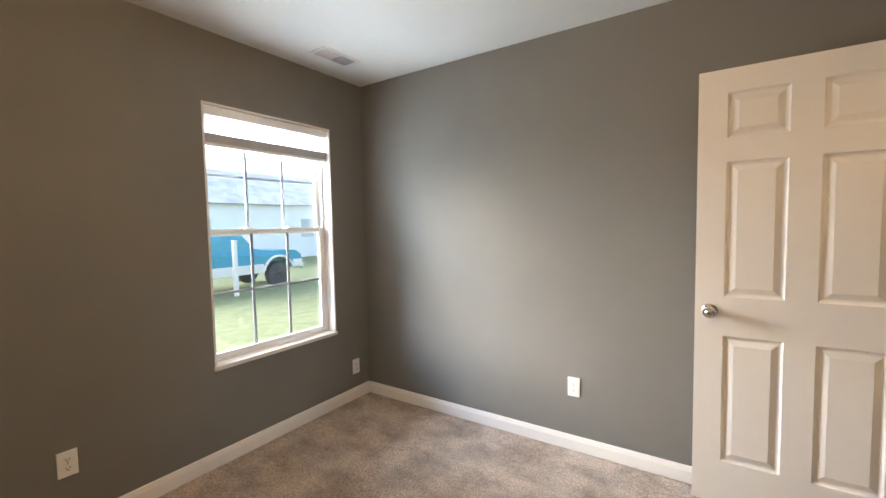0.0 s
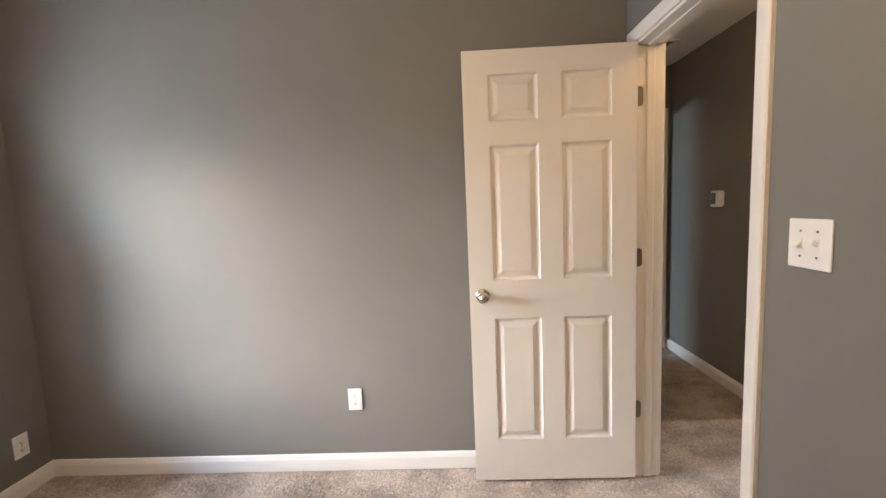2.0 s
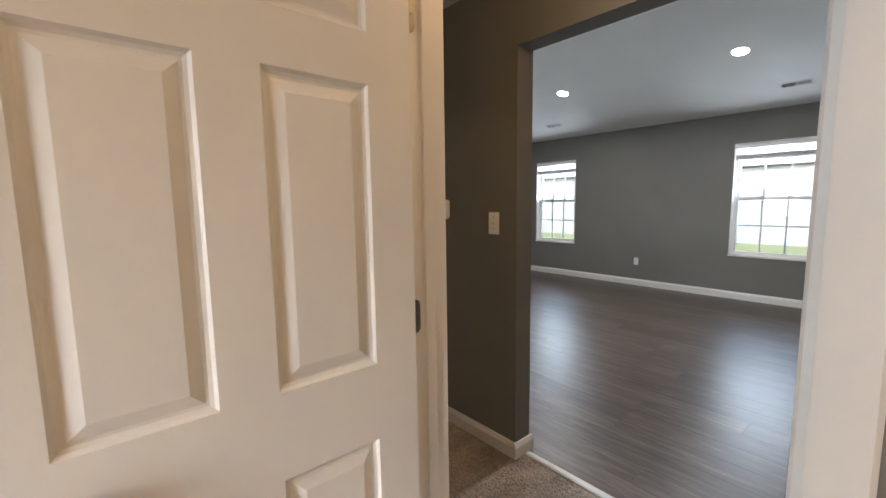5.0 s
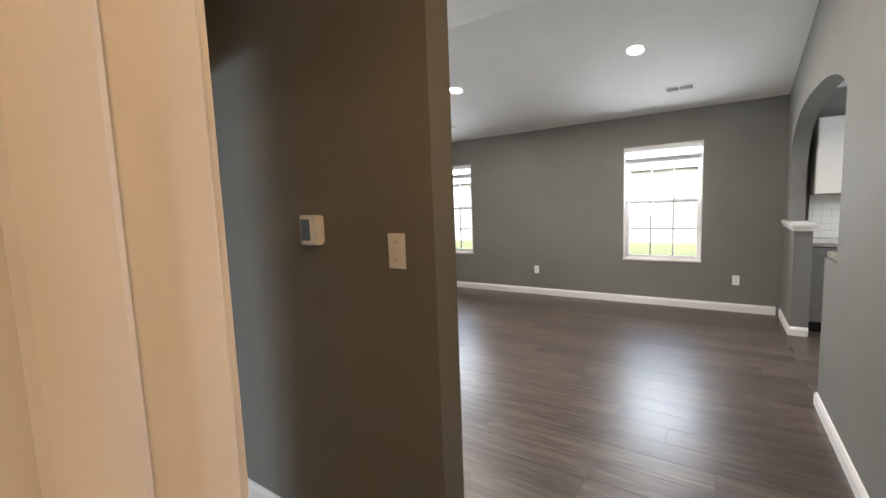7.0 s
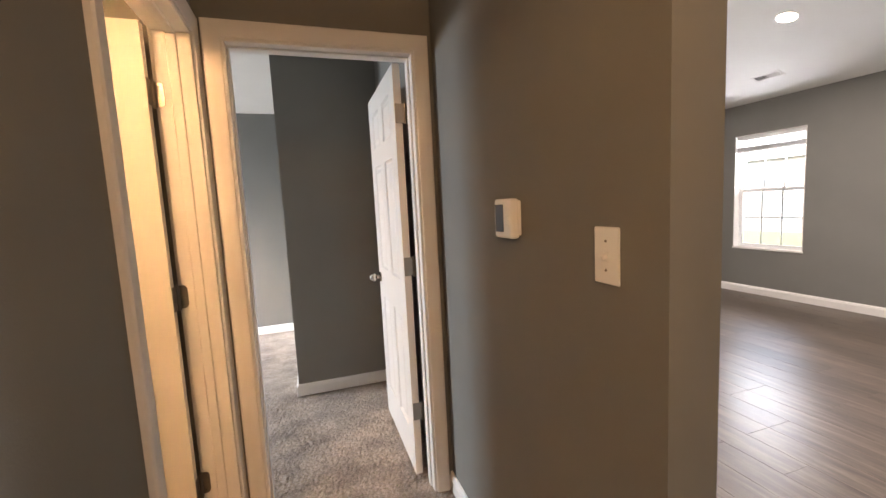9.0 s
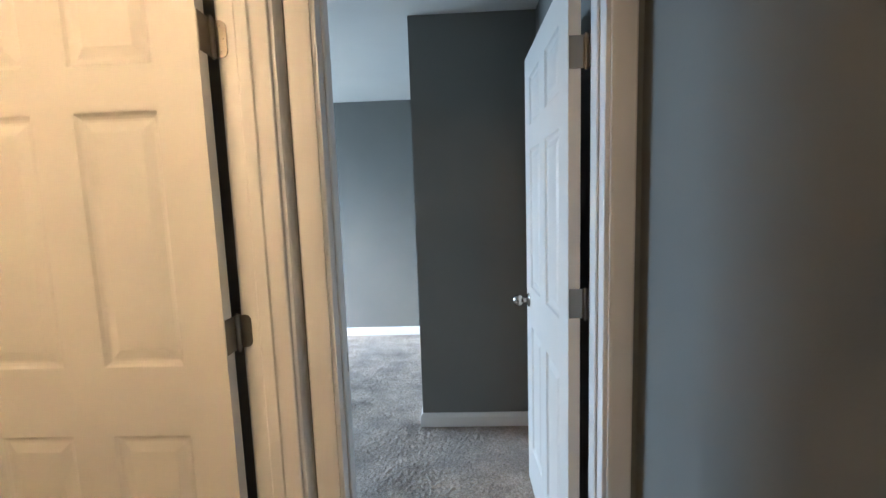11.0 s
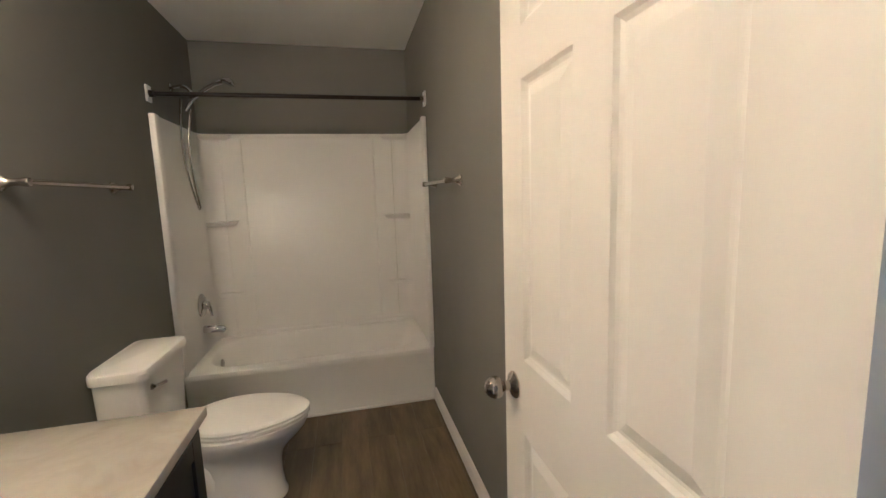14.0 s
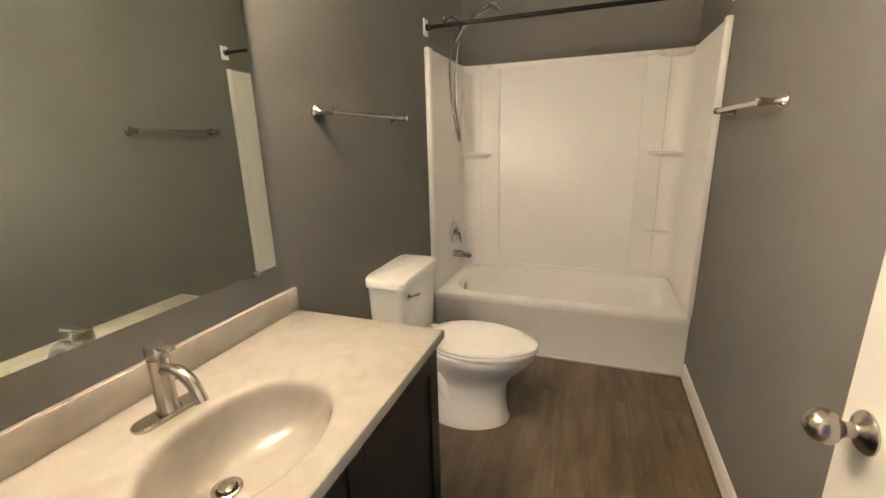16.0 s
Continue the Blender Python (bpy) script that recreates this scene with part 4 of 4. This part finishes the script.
tank = [[(x, y, z) for x, y in rounded(-w, w, 0.015, d, 0.035, 6)] for z, w, d in ((0.385, 0.185, 0.185), (0.40, 0.195, 0.192), (0.55, 0.208, 0.198), (0.716, 0.216, 0.203))]
part("tank", loft(tank), PORCELAIN, tl, smooth=True)
tlid = [[(x, y, z) for x, y in rounded(-w, w, 0.008, d, 0.04, 6)] for z, w, d in ((0.717, 0.220, 0.208), (0.722, 0.230, 0.218), (0.750, 0.231, 0.219), (0.760, 0.226, 0.214), (0.766, 0.205, 0.195))]
part("tank_lid", loft(tlid), PORCELAIN, tl, smooth=True)
bm = lathe([(0.014, 0.0), (0.014, 0.006), (0.008, 0.012), (0.002, 0.012)], "y", 18)
bmesh.ops.translate(bm, verts=bm.verts, vec=(0.150, 0.200, 0.668))
lv = part("flush_lever", bm, CHROME, tl, "chrome flush lever", True)
part("lever_arm", tube([(0.150, 0.213, 0.668), (0.115, 0.222, 0.664), (0.080, 0.226, 0.658)], [0.006, 0.006, 0.008], 12), CHROME, lv, smooth=True)
part("supply_line", tube([(0.10, 0.02, 0.16), (0.13, 0.06, 0.16), (0.155, 0.09, 0.22), (0.15, 0.10, 0.38)], 0.006, 10), CHROME, tl, smooth=True)

# vanity
V0, V1, VF, VT = -0.098, 0.985, 3.252, 0.80
vc = thing("vanity_cabinet", Matrix(), "dark espresso bathroom vanity cabinet with panel doors", "vanity")
bm = bmesh.new()
cuboid(bm, (V0 + 0.015, YS + 0.001, 0.10), (V0 + 0.033, VF - 0.035, VT - 0.036), 0.001)
cuboid(bm, (V1 - 0.02, YS + 0.001, 0.10), (V1 - 0.002, VF - 0.035, VT - 0.036), 0.001)
cuboid(bm, (V0 + 0.033, YS + 0.001, 0.10), (V1 - 0.02, VF - 0.035, 0.118))
cuboid(bm, (V0 + 0.033, VF - 0.055, 0.118), (V0 + 0.07, VF - 0.035, VT - 0.036))
cuboid(bm, (V1 - 0.055, VF - 0.055, 0.118), (V1 - 0.02, VF - 0.035, VT - 0.036))
cuboid(bm, (V0 + 0.07, VF - 0.055, VT - 0.076), (V1 - 0.055, VF - 0.035, VT - 0.036))
part("carcass", bm, ESPRESSO, vc)
part("toe_kick", box((V0 + 0.02, YS + 0.05, 0.0), (V1 - 0.003, VF - 0.10, 0.10)), ESPRESSO, vc)
for k in range(2):
    x0 = V0 + 0.03 + k * 0.515
    x1 = x0 + 0.505
    d = part("cabinet_door", box((x0 + 0.055, VF - 0.033, 0.185), (x1 - 0.055, VF - 0.024, VT - 0.11)), ESPRESSO, vc)
    for nm, a, b in (("stile", (x0, 0.13), (x0 + 0.06, VT - 0.055)), ("stile", (x1 - 0.06, 0.13), (x1, VT - 0.055)), ("rail", (x0 + 0.06, 0.13), (x1 - 0.06, 0.19)), ("rail", (x0 + 0.06, VT - 0.115), (x1 - 0.06, VT - 0.055))):
        part(nm, box((a[0], VF - 0.034, a[1]), (b[0], VF - 0.015, b[1]), 0.0015), ESPRESSO, d)
    part("pull", lathe([(0.004, 0.0), (0.004, 0.012), (0.012, 0.018), (0.012, 0.024), (0.003, 0.027)], "y", 18), NICKEL, d, smooth=True, at=pose(x1 - 0.03 if k == 0 else x0 + 0.03, VF - 0.0155, 0.62))


def vanity_top():
    """Cast top with an integral oval bowl, front drip edge and a backsplash."""
    root = thing("sink_counter", Matrix(), "cream swirled cultured-marble vanity top with oval bowl", "vanity top")
    cx, cy, a, b = 0.472, 3.020, 0.212, 0.152
    n = 64
    ang = [2 * math.pi * i / n for i in range(n)]

    def oval(k, z, dy=0.0, flat=1.0):
        return [(cx + max(0.0, 0.9 - k) * 0.03 + a * k * math.cos(t), cy + dy + b * k * flat * math.sin(t), z) for t in ang]

    def border(x0, x1, y0, y1, z):
        out = []
        for t in ang:
            c, s = math.cos(t), math.sin(t)
            k = min((x1 - cx) / c if c > 1e-9 else (x0 - cx) / c if c < -1e-9 else 1e9, (y1 - cy) / s if s > 1e-9 else (y0 - cy) / s if s < -1e-9 else 1e9)
            out.append((cx + k * c, cy + k * s, z))
        # pull the nearest points into the true corners
        for qx, qy in ((x0, y0), (x0, y1), (x1, y0), (x1, y1)):
            i = min(range(n), key=lambda j: (out[j][0] - qx) ** 2 + (out[j][1] - qy) ** 2)
            out[i] = (qx, qy, z)
        return out
    y0 = YS + 0.002
    rings = [border(V0 + 0.004, V1, y0, VF - 0.004, VT - 0.034), border(V0, V1, y0, VF, VT - 0.030), border(V0, V1, y0, VF, VT - 0.006), border(V0 + 0.002, V1, y0, VF - 0.002, VT - 0.002), border(V0 + 0.006, V1, y0, VF - 0.006, VT)]
    rings += [oval(1.50, VT, 0.0, 0.93), oval(1.46, VT - 0.0012, 0.0, 0.93), oval(1.40, VT - 0.0022, 0.0, 0.95), oval(1.20, VT - 0.0030), oval(1.08, VT - 0.0045), oval(1.03, VT - 0.0075), oval(1.0, VT - 0.013), oval(0.975, VT - 0.024), oval(0.95, VT - 0.045), oval(0.915, VT - 0.072), oval(0.86, VT - 0.098), oval(0.77, VT - 0.118), oval(0.62, VT - 0.131, -0.01), oval(0.40, VT - 0.139, -0.03), oval(0.12, VT - 0.143, -0.055), oval(0.01, VT - 0.1432, -0.055)]
    part("counter_and_bowl", loft(rings, False), MARBLE, root, smooth=True)
    part("backsplash", box((V0, y0, VT + 0.0005), (V1, y0 + 0.02, VT + 0.085), 0.005, 2), MARBLE, root, smooth=True)
    dr = part("drain_flange", lathe([(0.032, 0.0), (0.032, 0.003), (0.026, 0.005), (0.022, 0.003), (0.022, 0.0)], "z", 28), NICKEL, root, smooth=True, at=pose(cx + 0.024, cy - 0.055, VT - 0.1415))
    part("drain_stopper", lathe([(0.004, -0.002), (0.018, 0.004), (0.0185, 0.009), (0.014, 0.013), (0.003, 0.014)], "z", 24), NICKEL, dr, smooth=True)


vanity_top()

fx, fy = 0.478, 2.808
fc = thing("faucet", pose(fx, fy, VT + 0.0005, 0, 0, -5) @ Matrix.Scale(0.96, 4), "brushed nickel single-handle bathroom faucet on the vanity", "faucet")
bm = loft([[(x, y, z) for x, y in rounded(-w, w, -d, d, d - 0.001, 8)] for z, w, d in ((0.0, 0.080, 0.027), (0.006, 0.080, 0.027), (0.010, 0.076, 0.023))])
part("deck_plate", bm, NICKEL, fc, smooth=True)
part("body", lathe([(0.026, 0.0105), (0.026, 0.014), (0.0225, 0.020), (0.0215, 0.08), (0.022, 0.138), (0.0225, 0.142), (0.021, 0.144)], "z", 32), NICKEL, fc, smooth=True)
part("handle", lathe([(0.0225, 0.146), (0.0235, 0.150), (0.0235, 0.170), (0.020, 0.175), (0.003, 0.176)], "z", 32), NICKEL, fc, smooth=True)
part("lever", box((-0.011, -0.024, 0.168), (0.011, 0.060, 0.1775), 0.003, 2), NICKEL, fc, smooth=True)
spout = [(0, 0.012, 0.116), (0, 0.050, 0.122)] + arc((0, 0.060, 0.058), 0.066, 88, 22, 8, "yz") + [(0, 0.130, 0.064)]
part("spout", tube(spout, 0.0138, 18), NICKEL, fc, smooth=True)

mr = thing("wall_mirror", Matrix(), "frameless rectangular mirror clipped above the vanity", "mirror")
part("mirror_glass", box((-0.03, YS + 0.001, 0.98), (0.975, YS + 0.007, 2.02), 0.001), MIRROR, mr)
for x in (0.06, 0.84):
    part("mirror_clip", box((x - 0.012, YS + 0.0005, 0.970), (x + 0.012, YS + 0.011, 0.990), 0.002), CHROME, mr)

# vanity light above the mirror, its shades open downwards, which lights the room
vl = thing("vanity_light", pose(0.47, YS, 2.30), "nickel vanity light bar with three lit glass shades", "wall light")
part("back_plate", box((-0.30, 0.001, -0.03), (0.30, 0.022, 0.03), 0.006, 2), NICKEL, vl)
for x in (-0.21, 0.0, 0.21):
    part("arm", tube([(x, 0.02, 0.0), (x, 0.085, 0.004), (x, 0.105, -0.010)], 0.008, 12), NICKEL, vl, smooth=True)
    part("glass_shade", lathe([(0.020, -0.008), (0.034, -0.020), (0.050, -0.055), (0.058, -0.095), (0.055, -0.095), (0.030, -0.024)], "z", 24), FABRIC, vl, "frosted glass shade", True, at=pose(x, 0.105, 0))
    data = bpy.data.lights.new("vanity_bulb", "POINT")
    data.energy, data.shadow_soft_size, data.color = BULB, 0.03, WARM
    ob = new("vanity_bulb", data)
    ob.location = (0.47 + x, YS + 0.105, 2.30 - 0.128)



def flush_light(x, y, watts, label):
    """A round flush ceiling light; its bulb hangs just under the frosted bowl."""
    root = thing("ceiling_light", pose(x, y, 2.46), label, "ceiling light", "flush ceiling lights")
    part("pan", lathe([(0.15, 0.0), (0.15, -0.018), (0.14, -0.024), (0.10, -0.024)], "z", 36), NICKEL, root, smooth=True)
    part("glass_bowl", lathe([(0.138, -0.024), (0.130, -0.055), (0.10, -0.085), (0.05, -0.10), (0.004, -0.104)], "z", 36), FABRIC, root, "frosted glass bowl", True)
    data = bpy.data.lights.new("ceiling_bulb", "POINT")
    data.energy, data.shadow_soft_size, data.color = watts, 0.09, AMBER
    ob = new("ceiling_bulb", data)
    ob.location = (x, y, 2.24)


# overhead in the bedroom and in the hall, above the view
flush_light(-0.10, 0.50, BED_BULB, "round flush bedroom ceiling light with frosted glass bowl")
flush_light(1.58, 2.05, HALL_BULB, "round flush hall ceiling light with frosted glass bowl")

# ---------------------------------------------------------------- kitchen seen past the living room
pw = thing("half_wall", Matrix(), "grey half wall with white wooden cap beside the kitchen", "half wall", kind="structure")
part("wall_core", box((6.213, 1.466, 0), (XF - 0.001, 1.606, 1.06)), WALL, pw)
part("cap", box((6.18, 1.435, 1.075), (XF - 0.001, 1.632, 1.105), 0.005, 2), TRIM, pw)
part("cap_moulding", prism([(1.446, 1.075), (1.460, 1.035), (1.610, 1.035), (1.620, 1.075)], (6.195, XF - 0.001), "x"), TRIM, pw)
baseboard((6.213 - T, 1.606), (XF - T, 1.606), (0, 1))
baseboard((6.213, 1.466), (6.213, 1.606), (-1, 0))


# one wide flattened arch resting on both half walls
arch_pts = []
for a in range(0, 181, 5):
    c, q = math.cos(radians(a)), math.sin(radians(a))
    arch_pts.append((5.46 + 1.26 * math.copysign(abs(c) ** 0.77, c), 1.56 + 0.66 * q ** 0.77))
out = [(KX + 0.001, 3.3), (XF - 0.001, 3.3), (XF - 0.001, 1.106), (6.72, 1.106)] + arch_pts
tagged(part("wall_kitchen_arch", prism(out, (1.466, 1.606), "y"), WALL), "grey painted wall with an arched opening to the kitchen", "wall", kind="structure")
hw = thing("half_wall", Matrix(), "low grey half wall with bar top at the kitchen opening", "half wall", kind="structure")
part("wall_core", box((KX + 0.001, YK - 0.14, 0), (KE, YK, 0.985)), WALL, hw)


def shaker(root, p, q, mat, nm="cabinet_door"):
    """A framed door on a face that looks along -x: p, q are (y, z) corners on plane x."""
    x = p[0]
    (y0, z0), (y1, z1) = p[1:], q[1:]
    f = 0.055
    d = part(nm, box((x - 0.011, y0 + f, z0 + f), (x, y1 - f, z1 - f)), mat, root)
    for kind, c0, c1 in (("stile", (y0, z0), (y0 + f, z1)), ("stile", (y1 - f, z0), (y1, z1)), ("rail", (y0 + f, z0), (y1 - f, z0 + f)), ("rail", (y0 + f, z1 - f), (y1 - f, z1))):
        part(kind, box((x - 0.019, *c0), (x, *c1), 0.0015), mat, d)
    return d


for y1 in (1.40, 0.78, 0.16):
    uc = thing("upper_cabinet", Matrix(), "white kitchen wall cabinet with panel doors", "kitchen cabinet", "kitchen wall cabinets")
    part("body", box((6.70, y1 - 0.615, 1.38), (XF - 0.001, y1, 2.15), 0.001), CAB_WHITE, uc)
    shaker(uc, (6.699, y1 - 0.61, 1.385), (6.699, y1 - 0.310, 2.145), CAB_WHITE)
    shaker(uc, (6.699, y1 - 0.305, 1.385), (6.699, y1 - 0.005, 2.145), CAB_WHITE)
dw = thing("dishwasher", Matrix(), "stainless steel dishwasher with black side and base", "dishwasher")
part("tub_body", box((6.40, 0.87, 0.10), (XF - 0.01, 1.46, 0.86)), BLACK, dw)
part("front_panel", box((6.375, 0.875, 0.115), (6.40, 1.455, 0.86), 0.004, 2), STEEL, dw)
part("handle", tube([(6.345, 0.92, 0.80), (6.345, 1.41, 0.80)], 0.010, 12), STEEL, dw, smooth=True)
part("toe_plate", box((6.44, 0.87, 0.0), (6.46, 1.46, 0.10)), BLACK, dw)
for y1 in (0.865, 0.245):
    lc = thing("base_cabinet", Matrix(), "white kitchen base cabinet with panel door", "kitchen cabinet", "kitchen base cabinets")
    part("body", box((6.40, y1 - 0.61, 0.10), (XF - 0.001, y1, 0.865), 0.001), CAB_WHITE, lc)
    part("toe_kick", box((6.46, y1 - 0.61, 0.0), (XF - 0.001, y1, 0.10)), BLACK, lc)
    shaker(lc, (6.399, y1 - 0.605, 0.12), (6.399, y1 - 0.005, 0.85), CAB_WHITE)
ct = part("kitchen_counter", box((6.36, -0.38, 0.868), (XF - 0.001, 1.473, 0.906), 0.004, 2), MARBLE)
tagged(ct, "pale stone kitchen counter over the base cabinets", "counter")
bs = thing("kitchen_backsplash", Matrix(), "white subway tile backsplash between counter and cabinets", "backsplash")
part("grout_bed", box((XF - 0.006, -0.38, 0.907), (XF - 0.0005, 1.40, 1.378)), GROUT, bs)
for r in range(6):
    for c in range(13):
        y0 = -0.38 + c * 0.152 - (0.076 if r % 2 else 0)
        a0, a1 = max(-0.38, y0 + 0.0015), min(1.40, y0 + 0.1505)
        if a1 - a0 > 0.01:
            part("tile", box((XF - 0.012, a0, 0.909 + r * 0.078), (XF - 0.006, a1, 0.909 + r * 0.078 + 0.075), 0.0015), TILE, bs)
bk = thing("shelf_bracket", pose(KE + 0.0185, YK - 0.07, 0.93), "grey metal bracket under a white bar top end", "bracket")
part("bar_top", box((-0.30, -0.36, 0.06), (-0.020, 0.06, 0.095), 0.004, 2), MARBLE, bk)
part("bracket_arm", prism([(-0.018, 0.06), (0.09, 0.06), (0.09, 0.045), (0.02, 0.0), (0.01, -0.09), (-0.018, -0.10)], (-0.02, 0.02), "y"), HINGE, bk)

# ---------------------------------------------------------------- outdoors
gm = bmesh.new()
cuboid(gm, (-900, -900, -0.75), (900, 900, -0.42))
tagged(part("ground", gm, LAWN), "patchy green lawn round the house", "lawn", kind="structure")


def pickup():
    root = thing("pickup_truck", pose(-11.6, 5.9, -0.42), "blue pickup truck with white lower body parked outside", "truck")
    L = [(-2.75, 0.62), (-2.75, 1.02), (-0.75, 1.05), (-0.70, 1.62), (-0.50, 1.70), (0.55, 1.70), (1.05, 1.16), (2.35, 1.06), (2.55, 0.92), (2.58, 0.60)]
    arch = []
    for cx in (1.75, -1.65):
        arch += [(cx + 0.48 * math.cos(radians(a)), 0.42 + 0.48 * math.sin(radians(a))) for a in range(22, 159, 17)]
    out = L + arch
    rings = [[(x, y, z) for y, z in out] for x in (-0.92, 0.92)]
    rings[0] = [(x + (0.10 if z > 1.1 else 0.0), y, z) for x, y, z in rings[0]]
    rings[1] = [(x - (0.10 if z > 1.1 else 0.0), y, z) for x, y, z in rings[1]]
    body = part("body", loft(rings), TRUCK_BLUE, root)
    for s in (-1, 1):
        x0, x1 = sorted((s * 0.915, s * 0.935))
        part("lower_trim", box((x0, -1.15, 0.46), (x1, 1.26, 0.72), 0.004), TRUCK_WHITE, root)
        part("lower_trim", box((x0, -2.75, 0.55), (x1, -2.15, 0.74), 0.004), TRUCK_WHITE, root)
        part("lower_trim", box((x0, 2.24, 0.55), (x1, 2.58, 0.78), 0.004), TRUCK_WHITE, root)
        x0, x1 = sorted((s * 0.825, s * 0.835))
        part("side_window", prism([(-0.55, 1.14), (0.55, 1.14), (0.40, 1.60), (-0.48, 1.60)], (x0, x1), "x"), DARK_GLASS, root)
        for cy in (1.75, -1.65):
            x0, x1 = sorted((s * 0.70, s * 0.92))
            w = part("tyre", lathe([(0.20, x0), (0.35, x0), (0.375, x0 + 0.04), (0.375, x1 - 0.04), (0.35, x1), (0.20, x1)], "x", 32), RUBBER, root, smooth=True, at=pose(0, cy, 0.375))
            part("rim", lathe([(0.215, x1 - 0.02 if s > 0 else x0 + 0.02), (0.20, (x1 if s > 0 else x0)), (0.10, (x1 - 0.03 if s > 0 else x0 + 0.03)), (0.05, (x1 if s > 0 else x0)), (0.01, (x1 if s > 0 else x0))], "x", 24), STEEL, w)
            flare = arc((s * 0.925, cy, 0.42), 0.50, 10, 170, 14, "yz")
            part("arch_flare", tube(flare, 0.035, 8), TRUCK_WHITE, root)
    part("bumper", box((-0.9, 2.55, 0.48), (0.9, 2.68, 0.64), 0.02, 2), STEEL, root)
    part("headlight", box((0.55, 2.56, 0.74), (0.85, 2.60, 0.88), 0.01), PLASTIC, root)
    return root


pickup()


# house panes lightened in colour to look washed out by daylight
PALE_GLASS = material("washed_out_glass", (0.52, 0.54, 0.56), 0.15)


def house(m, length, depth, height, label, windows, mat):
    root = thing("house", m, label, "house")
    part("wall", box((-depth / 2, -length / 2, 0), (depth / 2, length / 2, height)), mat, root)
    bm = bmesh.new()
    n = int(height / 0.18)
    for k in range(n):
        for s in (-1, 1):
            z = k * 0.18
            x0, x1 = sorted((s * depth / 2, s * (depth / 2 + 0.014)))
            cuboid(bm, (x0, -length / 2, z), (x1, length / 2, z + 0.165))
    part("siding_board", bm, mat, root)
    part("roof", prism([(-depth / 2 - 0.4, height), (depth / 2 + 0.4, height), (0, height + 2.2)], (-length / 2 - 0.4, length / 2 + 0.4), "y"), ROOF, root)
    for s in (-1, 1):
        for y in windows:
            x0, x1 = sorted((s * (depth / 2 + 0.012), s * (depth / 2 + 0.05)))
            w = part("window", box((x0, y - 0.5, 1.1), (x1, y + 0.5, 2.3), 0.01), VINYL, root)
            x0, x1 = sorted((s * (depth / 2 + 0.045), s * (depth / 2 + 0.056)))
            part("pane", box((x0, y - 0.43, 1.17), (x1, y + 0.43, 1.68)), PALE_GLASS, w)
            part("pane", box((x0, y - 0.43, 1.73), (x1, y + 0.43, 2.23)), PALE_GLASS, w)
    return root


house(pose(-24, 12, -0.42), 22, 8, 3.0, "pale sided single-storey house across the lawn", (-7, -2, 4, 8), SIDING)
house(pose(24, 3, -0.42), 26, 8, 3.0, "pale sided neighbouring house behind the lawn, darkened as if shaded", (-8, -3.5, 2, 7), DIMMED_SIDING)
pole = thing("sign_post", pose(-10.1, 5.97, -0.42), "white wooden post standing on the lawn", "post")
part("post", box((-0.05, -0.05, 0), (0.05, 0.05, 1.43), 0.008), TRIM, pole)
part("post_cap", box((-0.065, -0.065, 1.43), (0.065, 0.065, 1.46), 0.01), TRIM, pole)

# ---------------------------------------------------------------- plank floors, board by board


def plank_floor(name, x0, x1, y0, y1, along, width, length, mat, label, holes=()):
    root = tagged(part(name, box((x0, y0, -0.12), (x1, y1, -0.0045)), SLOT), label, "floor", kind="structure")
    shapes = {}
    rng = random.Random(7)
    u0, u1, v0, v1 = (x0, x1, y0, y1) if along == "x" else (y0, y1, x0, x1)
    rows = math.ceil((v1 - v0) / width)
    for r in range(rows):
        a = u0 - rng.choice((0.1, 0.35, 0.55, 0.8)) * length
        va, vb = v0 + r * width + 0.0006, min(v1, v0 + (r + 1) * width) - 0.0006
        while a < u1:
            b = a + length
            pa, pb = max(a, u0) + 0.0006, min(b, u1) - 0.0006
            a = b
            if pb - pa < 0.02:
                continue
            key = (round(pb - pa, 3), round(vb - va, 3))
            if key not in shapes:
                lu, lv = key
                bm = box((0, 0, -0.0045), (lu, lv, 0), 0.0) if along == "x" else box((0, 0, -0.0045), (lv, lu, 0), 0.0)
                top = [e for e in bm.edges if all(v.co.z > -0.001 for v in e.verts)]
                bmesh.ops.bevel(bm, geom=top, offset=0.0004, segments=1, profile=0.5, affect="EDGES")
                me = bpy.data.meshes.new("plank")
                bm.to_mesh(me)
                bm.free()
                me.materials.append(mat)
                shapes[key] = me
            ob = new("plank", shapes[key])
            ob.location = (pa, va, 0) if along == "x" else (va, pa, 0)
            ob.parent = root
    return root


plank_floor("floor_living", 2.125, XF, YK, YR, "y", 0.178, 1.22, LVP, "grey-brown glossy vinyl plank floor")
plank_floor("floor_kitchen", KX, XF, -1.6, YK, "y", 0.178, 1.22, LVP, "grey-brown glossy vinyl plank floor of the kitchen")
plank_floor("floor_bath", -2.2, XB, YS, YN, "x", 0.152, 1.22, BATH_PLANK, "brown wood-look vinyl plank floor")
